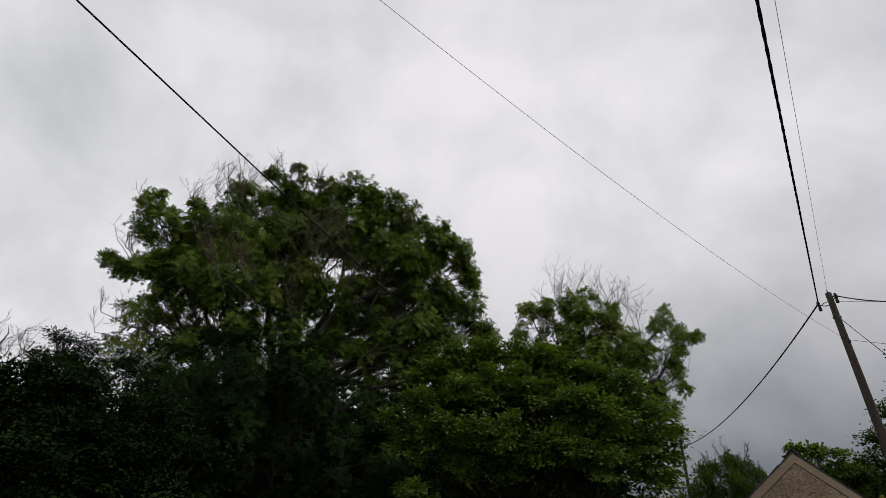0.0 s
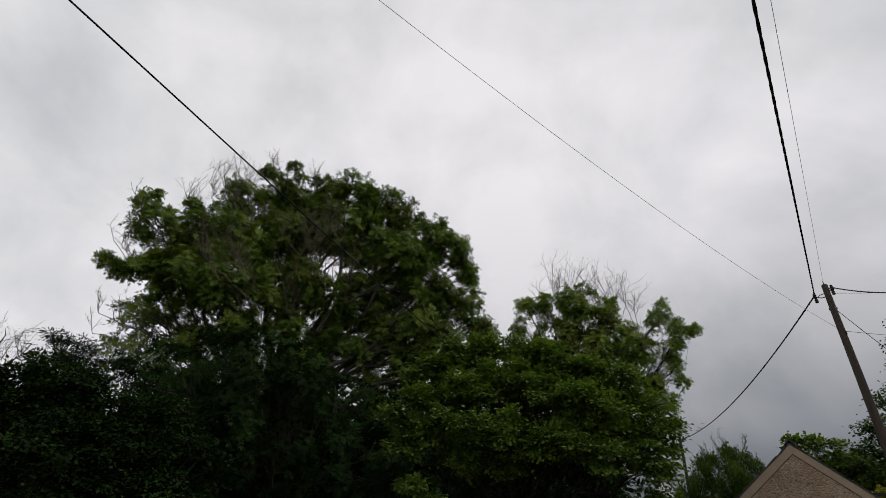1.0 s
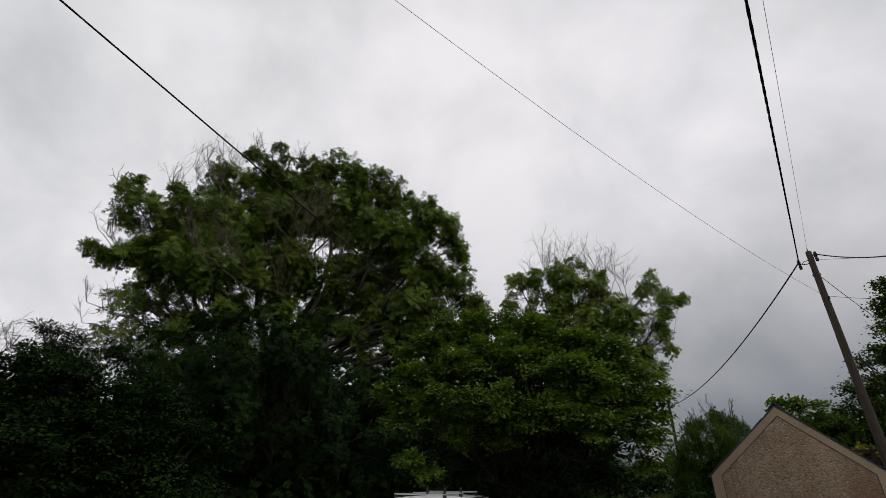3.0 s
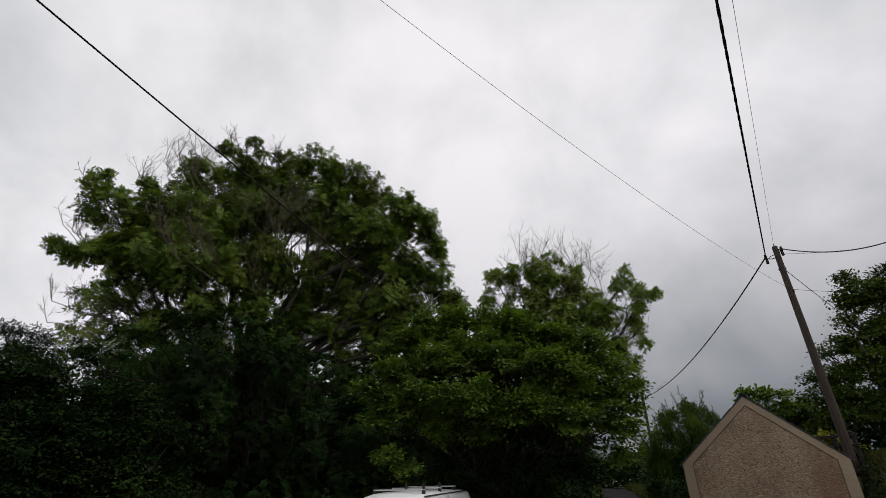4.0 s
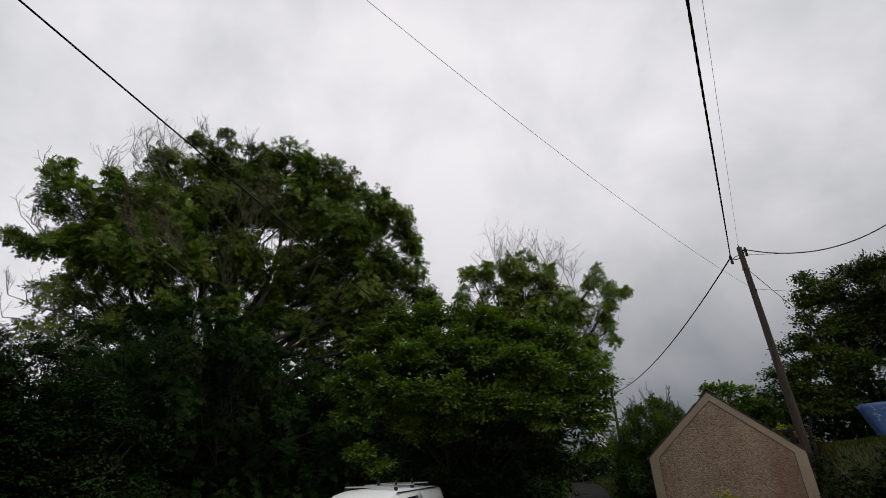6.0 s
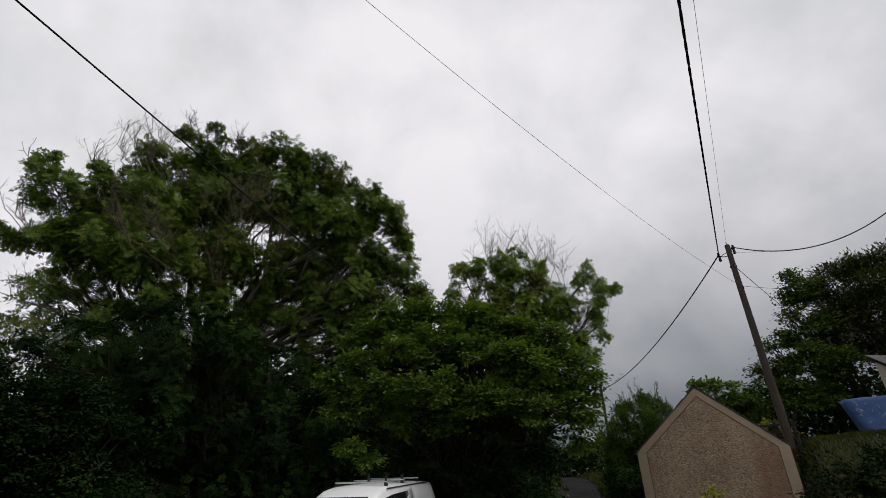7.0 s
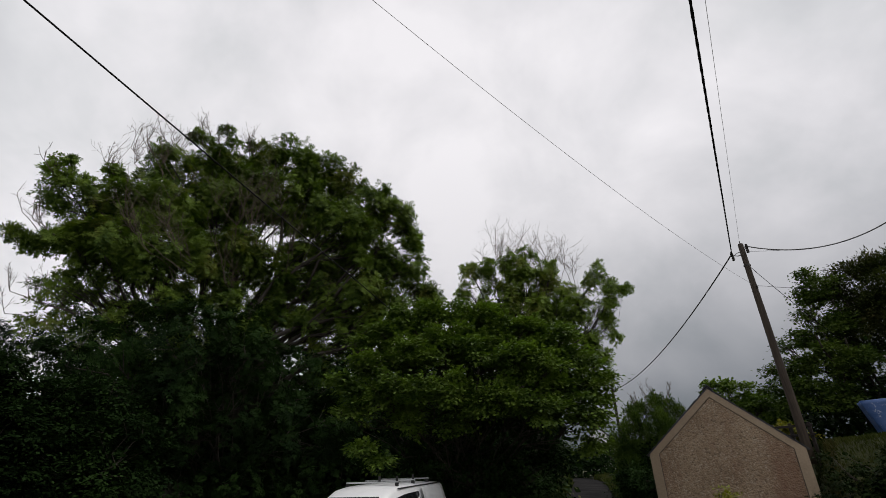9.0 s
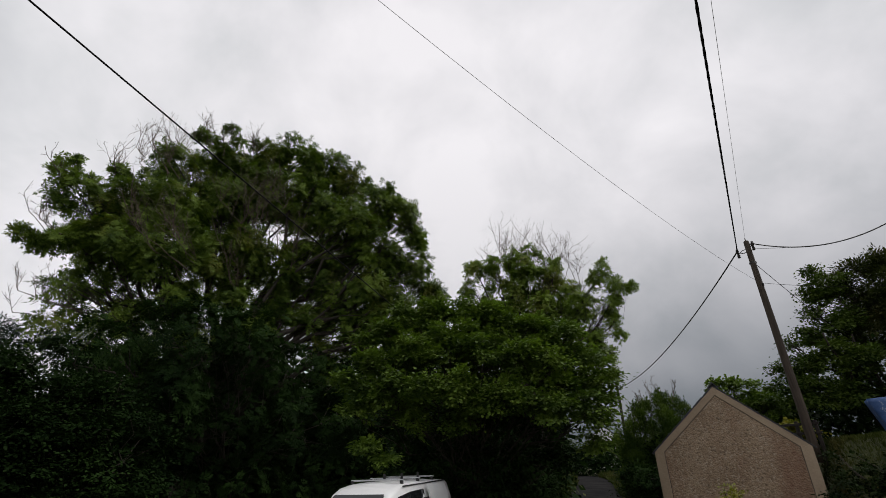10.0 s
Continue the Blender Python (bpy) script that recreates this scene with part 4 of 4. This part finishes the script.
tree("sycamore", (0.7, 13.9, 0.0), SYCAMORE_RIM + SYCAMORE_FACE + SYCAMORE_BACK, broad, LEAF_SYCAMORE, "bushy bright green young sycamore beside the lane", "tree", size=0.087, per=265, leaves=36, spread=0.13, seed=5,
     trunk_r=0.07, stems=4, inner=0.3, tilt=0.22, habit="plate",
     thin=[(-2.8, -1.3, 5.1, 0.16), (-3.3, -1.9, 4, 0.13), (-1.9, -1, 6, 0.13), (3.4, -1.8, 3.9, 0.13), (3.3, -1.7, 3.4, 0.13)])
# added near-black leaves: the sycamore's own lower foliage as it looks in shade
tree("sycamore_shade", (0.6, 13.4, -0.1), [(-2.2, 0.6, 1.1, 0.9), (-0.9, 0.4, 1.2, 0.9), (0.4, 0.2, 1.2, 0.9), (1.3, 0.2, 1.0, 0.7), (-1.5, 0.3, 0.5, 0.8), (1.0, 0.2, 0.5, 0.8),
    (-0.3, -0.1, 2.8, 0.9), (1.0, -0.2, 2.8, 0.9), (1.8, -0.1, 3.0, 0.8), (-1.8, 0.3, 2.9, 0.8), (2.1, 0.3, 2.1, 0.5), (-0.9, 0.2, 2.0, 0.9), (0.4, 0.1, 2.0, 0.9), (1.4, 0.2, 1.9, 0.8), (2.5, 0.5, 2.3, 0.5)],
     plain, LEAF_SHADED, "near-black leaves added for the shade in and under the sycamore", "shrub", size=0.10, per=60, leaves=45, spread=0.17, seed=22, trunk_r=0.03, stems=4)
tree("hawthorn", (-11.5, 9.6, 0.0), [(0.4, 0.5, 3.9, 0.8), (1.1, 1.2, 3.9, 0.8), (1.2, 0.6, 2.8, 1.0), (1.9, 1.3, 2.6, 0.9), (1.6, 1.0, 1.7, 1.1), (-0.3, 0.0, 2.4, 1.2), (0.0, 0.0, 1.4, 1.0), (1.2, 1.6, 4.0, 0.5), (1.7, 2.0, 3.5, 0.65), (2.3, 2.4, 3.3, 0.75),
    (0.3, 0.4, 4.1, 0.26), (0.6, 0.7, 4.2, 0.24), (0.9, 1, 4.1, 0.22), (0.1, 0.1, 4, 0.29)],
     plain, LEAF_SHADED, "dense dark green hawthorn shrub", "shrub", size=0.10, per=110, leaves=40, spread=0.16, habit="plate", seed=11, trunk_r=0.045, stems=3)
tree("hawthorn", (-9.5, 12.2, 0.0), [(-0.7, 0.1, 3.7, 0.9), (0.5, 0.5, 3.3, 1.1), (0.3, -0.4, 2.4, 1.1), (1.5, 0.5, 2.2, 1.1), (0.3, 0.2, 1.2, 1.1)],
     plain, LEAF_SHADED, "dense dark green hawthorn shrub under the ash", "shrub", size=0.10, per=110, leaves=40, spread=0.16, habit="plate", seed=12, trunk_r=0.06, stems=3)
# higher lobes stand for the ash's low boughs, blackened as if in shade
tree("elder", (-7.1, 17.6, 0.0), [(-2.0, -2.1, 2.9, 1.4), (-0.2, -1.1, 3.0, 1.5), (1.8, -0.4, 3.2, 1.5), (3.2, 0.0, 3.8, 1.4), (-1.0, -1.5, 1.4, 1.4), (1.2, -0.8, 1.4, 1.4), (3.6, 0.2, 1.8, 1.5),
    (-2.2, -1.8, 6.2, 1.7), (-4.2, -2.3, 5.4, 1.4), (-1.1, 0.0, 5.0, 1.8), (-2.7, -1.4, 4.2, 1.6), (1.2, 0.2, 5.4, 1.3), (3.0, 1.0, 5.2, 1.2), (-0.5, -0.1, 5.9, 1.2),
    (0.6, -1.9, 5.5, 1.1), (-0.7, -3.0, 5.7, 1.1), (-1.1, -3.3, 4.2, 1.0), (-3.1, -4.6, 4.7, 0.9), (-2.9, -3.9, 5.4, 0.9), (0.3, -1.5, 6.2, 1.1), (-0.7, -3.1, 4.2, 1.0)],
     pinnate, LEAF_SHADED, "elder thicket under the ash, leaves blackened for the crown's shade", "shrub", size=0.30, per=62, leaves=6, habit="rosette", seed=13, trunk_r=0.09, stems=5)
tree("pine_tree", (-18.7, 18.1, 0.3), [(-0.2, -0.2, 7.5, 0.23), (0.1, 0.1, 7.4, 0.30), (0.5, 0.5, 7.4, 0.27), (0.9, 0.8, 7.3, 0.21), (1.3, 1.2, 6.8, 0.19), (0.2, 0.2, 6.8, 0.52), (0.8, 0.7, 6.7, 0.53), (1.3, 1.2, 6.1, 0.40),
    (-0.3, -0.3, 6.3, 0.51), (0.2, 0.2, 5.5, 0.73), (1, 0.9, 5.5, 0.75)],
     slim, LEAF_NEEDLE, "dark green pine behind the hedge", "tree", size=0.16, per=240, leaves=26, spread=0.14, seed=14, trunk_r=0.2, trunk_top=0.9, habit="plate", tilt=0.5)
tree("thorn_tree", (-18.9, 14.8, 0.3), [(0.5, 0.7, 6.7, 0.7), (1.1, 1.3, 6.6, 0.6), (0.9, 1.0, 5.7, 1.0), (0.5, 0.4, 4.4, 1.2)],
     narrow, LEAF_RUSSET, "thin half-bare russet tree in the hedge", "tree", size=0.08, per=14, leaves=14, spread=0.25, seed=15, trunk_r=0.12, trunk_top=0.8,
     dead=[(0.4, 0.5, 6.6, 0.8, 5), (1.1, 1.2, 6.5, 0.7, 4)])
tree("hazel", (14.6, 16.4, 2.5), [(-0.4, 0.4, 5.8, 0.14), (-0.6, 0.6, 5, 0.27), (-1, 0.6, 4.3, 0.31), (-1.5, 0.7, 3.8, 0.21), (-1.2, 0.6, 3.5, 0.41), (-0.2, 0.2, 5.1, 0.58), (-0.6, 0.1, 3.8, 0.66), (-2.2, 0.5, 3.2, 0.22),
    (-2.8, 0.5, 2.4, 0.23), (-3.1, 0.7, 1.8, 0.24), (-2.4, 0.4, 2.2, 0.42), (-1.9, 0.1, 2.5, 0.45), (-1.4, -0.3, 2.5, 0.59), (-1, -0.7, 2.3, 0.57), (-2.1, -0, 1.4, 0.58), (-1.4, -0.6, 1.4, 0.42),
    (-2.6, 0.4, 1.4, 0.42)],
     broad, LEAF_RIGHT, "tall dark green hazel growing on the bank", "tree", size=0.09, per=320, leaves=24, spread=0.14, seed=16, trunk_r=0.12, stems=4,
     inner=0.3, habit="plate", thin=[(-0.6, 0.5, 6, 0.13), (-0.8, 0.7, 5.3, 0.13)])
tree("tamarisk", (15.9, 15.6, 2.5), [(-0.9, 1.3, 5.4, 0.41), (-0.4, 0.8, 5.9, 0.45), (0, 0.4, 5.9, 0.44), (0.5, -0, 5.9, 0.46), (0.9, -0.4, 5.9, 0.56), (-0.7, 0.9, 4.6, 0.79), (-0.1, 0.2, 4.6, 0.83), (0.5, -0.4, 4.4, 0.92),
    (-1, 0.8, 3.3, 0.71), (-0.3, 0.2, 3.4, 0.74), (0.1, -0.2, 2.8, 0.80)],
     slim, LEAF_FEATHER, "dark feathery shrub with fine twigs behind the hazel", "shrub", size=0.15, per=240, leaves=46, spread=0.17, seed=26, trunk_r=0.09, stems=5,
     inner=0.2, droop=-0.1, dead=[(-0.5, 0.8, 6, 0.5, 4), (0, 0.3, 6, 0.5, 4), (0.5, -0.2, 6, 0.5, 4), (-1, 1.3, 5.6, 0.4, 3)])
tree("hazel_sapling", (11.8, 19.7, 1.5), [(-0.9, -0, 3.1, 0.21), (-0.5, -0.3, 3, 0.25), (-0.2, -0.7, 2.8, 0.26), (0.1, -1.2, 2.6, 0.27), (0.4, -1.6, 2.2, 0.39), (-0.2, -1, 2.2, 0.44), (-0.8, -0.3, 2.4, 0.42), (0.1, -1.4, 1.5, 0.50)],
     broad, LEAF_SYCAMORE, "leafy green saplings behind the outbuilding", "shrub", size=0.105, per=330, leaves=22, spread=0.13, seed=17, trunk_r=0.06, stems=4, habit="plate",
     thin=[(-0.9, -0, 3.4, 0.13), (-0.4, -0.3, 3.4, 0.13), (-0, -0.8, 3.2, 0.13)])
tree("willow_bush", (8.8, 21.3, 0.4), [(-0.7, 0.2, 3.7, 0.23), (-0.4, 0.1, 3.9, 0.30), (0.2, -0.1, 4, 0.33), (0.7, -0.3, 3.9, 0.33), (1.1, -0.5, 3.5, 0.28), (-0.6, -0.2, 3, 0.51), (0.2, -0.6, 3.1, 0.64), (0.8, -0.8, 2.7, 0.46),
    (-0.7, -0.2, 2.1, 0.72), (0.2, -0.5, 2.2, 0.70), (-1.4, 0.1, 1.9, 0.39), (-1, -0.3, 1.2, 0.74), (-1.2, -0.2, 2.8, 0.29), (-1.6, -0.1, 2.4, 0.37)],
     slim, LEAF_WILLOW, "rounded roadside bush with wispy upright shoots", "shrub", size=0.115, per=340, leaves=44, spread=0.11, seed=18, trunk_r=0.06, stems=5, droop=-0.8, inner=0.15, tilt=0.7,
     dead=[(0.1, -0.1, 4.4, 0.55, 6), (0.6, -0.3, 4.3, 0.5, 5), (-0.5, 0.1, 4.1, 0.4, 4)])
tree("hedge_bush", (4.1, 26.5, 0.4), [(0.8, -0.2, 2.3, 1.3), (-0.3, 0.0, 2.9, 1.5), (1.0, 1.5, 2.0, 0.8), (0.4, 0.0, 1.0, 1.2), (-1.5, 0.2, 2.0, 1.5)],
     plain, LEAF_HEDGE, "overgrown roadside hedge beside the lane", "hedge", size=0.17, per=48, leaves=60, spread=0.24, seed=19, trunk_r=0.08, stems=4)
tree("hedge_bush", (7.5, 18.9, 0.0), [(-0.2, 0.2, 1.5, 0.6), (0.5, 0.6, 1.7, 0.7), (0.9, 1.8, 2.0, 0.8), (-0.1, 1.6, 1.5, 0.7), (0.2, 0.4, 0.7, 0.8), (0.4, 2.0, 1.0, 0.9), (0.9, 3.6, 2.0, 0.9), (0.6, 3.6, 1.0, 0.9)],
     plain, LEAF_SHADED, "dark overgrown hedge along the lane", "hedge", size=0.09, per=90, leaves=55, spread=0.16, seed=21, trunk_r=0.05, stems=4)
# added to keep light from showing through beside the lane
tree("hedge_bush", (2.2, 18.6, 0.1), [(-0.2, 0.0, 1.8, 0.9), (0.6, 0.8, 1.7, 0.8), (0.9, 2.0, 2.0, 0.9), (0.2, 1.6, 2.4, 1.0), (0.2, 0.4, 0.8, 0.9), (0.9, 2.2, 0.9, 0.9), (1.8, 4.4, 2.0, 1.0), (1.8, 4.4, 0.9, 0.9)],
     plain, LEAF_SHADED, "dark tangled hedge added on the lane's bank to block the light behind", "hedge", size=0.10, per=80, leaves=50, spread=0.17, seed=23, trunk_r=0.05, stems=4)
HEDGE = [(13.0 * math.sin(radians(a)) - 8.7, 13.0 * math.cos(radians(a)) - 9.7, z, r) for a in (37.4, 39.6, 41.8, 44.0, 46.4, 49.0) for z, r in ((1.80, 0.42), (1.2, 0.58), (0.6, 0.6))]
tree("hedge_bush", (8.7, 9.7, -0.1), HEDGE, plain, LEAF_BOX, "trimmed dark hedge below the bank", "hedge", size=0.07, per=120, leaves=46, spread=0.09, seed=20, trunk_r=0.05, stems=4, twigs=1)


def unseen_house():
    """An unseen plain house behind the viewer, added to hold back sky light; the overhead cables run to it."""
    e = thing("house", pose(-2.0, -3.4, 0.0, 0, 0, 4), "unseen plain two-storey grey rendered house with a slate roof, added to block sky light", "house")
    part("wall", boxed(-9, 9, -7, 0, -0.3, 6.2), SMOOTH_RENDER, e)
    bm = bmesh.new()
    v = [bm.verts.new(c) for c in ((-9.3, 0.35, 6.15), (9.3, 0.35, 6.15), (9.3, -3.5, 9.4), (-9.3, -3.5, 9.4), (-9.3, -7.35, 6.15), (9.3, -7.35, 6.15))]
    bm.faces.new((v[0], v[1], v[2], v[3])), bm.faces.new((v[3], v[2], v[5], v[4])), bm.faces.new((v[1], v[5], v[2])), bm.faces.new((v[0], v[3], v[4])), bm.faces.new((v[0], v[4], v[5], v[1]))
    part("roof", bm, SLATE, e)
    return e


unseen_house()


def grass(name, count, place, label, tall, seed, mat=None):
    rng = np.random.default_rng(seed)
    x, y = place(rng, count)
    c = np.stack([x, y, height(x, y) - 0.02], 1)
    d = unit(np.array([0, 0, 1.0]) + rng.normal(size=(count, 3)) * 0.28)
    v, f = narrow(c, d, unit(rng.normal(size=(count, 3))), tall * (0.5 + 0.8 * rng.random(count)))
    return tagged(part(name, quads(name, v, f), mat or GRASS_BLADE), label, "grass", kind="stuff")


def by_lane(rng, n):
    y = 15 + 42 * rng.random(n)
    side = np.where(rng.random(n) < 0.6, -1, 1)
    return road_x(y) + side * (1.65 + 1.2 * rng.random(n) ** 1.5), y


def on_bank(rng, n):
    u, v = 2.1 + 3.6 * rng.random(n), -0.2 + 4.5 * rng.random(n)
    return GABLE.x + SIDE.x * u + BACK.x * v, GABLE.y + SIDE.y * u + BACK.y * v


grass("grass", 26000, by_lane, "long dry grass along the lane", 0.55, 41)
grass("grass", 24000, on_bank, "rough green grass on the bank", 0.12, 42)
tree("shrub", (10.85, 15.9, 2.2), [(0.05, 0.0, 0.75, 0.24), (-0.2, 0.1, 0.6, 0.2), (0.28, -0.15, 0.5, 0.2)], broad, LEAF_YELLOW,
     "yellow-green shrub at the foot of the pole", "shrub", size=0.09, per=220, leaves=26, spread=0.1, seed=51, trunk_r=0.03, stems=3)
tree("flowering_shrub", (5.35, 10.2, 0.0), [(0, 0, 1.2, 0.22), (0.12, 0.05, 1.0, 0.25), (-0.1, 0, 0.75, 0.3), (0, 0, 0.4, 0.3)], broad, LEAF_YELLOW,
     "small yellow-flowered shrub by the outbuilding", "shrub", size=0.05, per=300, leaves=30, spread=0.06, seed=52, trunk_r=0.02, stems=3)


def thicket(name, a0, a1, dist, top, seed, label, count=1700, mat=LEAF_SHADED, leaf=0.35):
    """A deep belt of loose leaves, added as dark mass for the shade between the trunks."""
    rng = np.random.default_rng(seed)
    az = np.radians(a0 + (a1 - a0) * rng.random(count))
    d = dist + 4.0 * rng.random(count)
    lim = top * (0.72 + 0.28 * np.array([noise.noise(Vector((math.degrees(a) * 0.16, seed, 0))) for a in az]))
    z = lim * rng.random(count) ** 0.8
    x, y = d * np.sin(az), d * np.cos(az)
    cs = np.stack([x, y, z + height(x, y)], 1)
    i = np.repeat(np.arange(count), 19)
    loc = rng.normal(size=(len(i), 3)) * 0.42
    dd = unit(loc + rng.normal(size=(len(i), 3)) * 0.4)
    v, f = plain(cs[i] + loc, dd, unit(rng.normal(size=(len(i), 3)) * 0.5 + np.array([0, -0.3, 0.8])), leaf * (0.7 + 0.6 * rng.random(len(i))))
    return tagged(part(name, quads(name, v, f), mat), label, "thicket", kind="stuff")


# added backing that shuts out the bright horizon behind the trees
thicket("thicket", -66, 12, 24.5, 6.8, 31, "near-black leaf belt added for the deep shade of the wood edge", 2900)
thicket("thicket", 33, 62, 21.5, 2.5, 32, "near-black leaf belt added behind the shed and bank", 800, LEAF_SHADED, 0.2)
thicket("thicket", 4, 34, 62.0, 4.6, 33, "distant hedge where the lane bends away", 1100, LEAF_SHADED)
thicket("thicket", -36, 11, 26.5, 9.4, 34, "near-black leaf belt added to close sky gaps behind the wood edge", 2000)
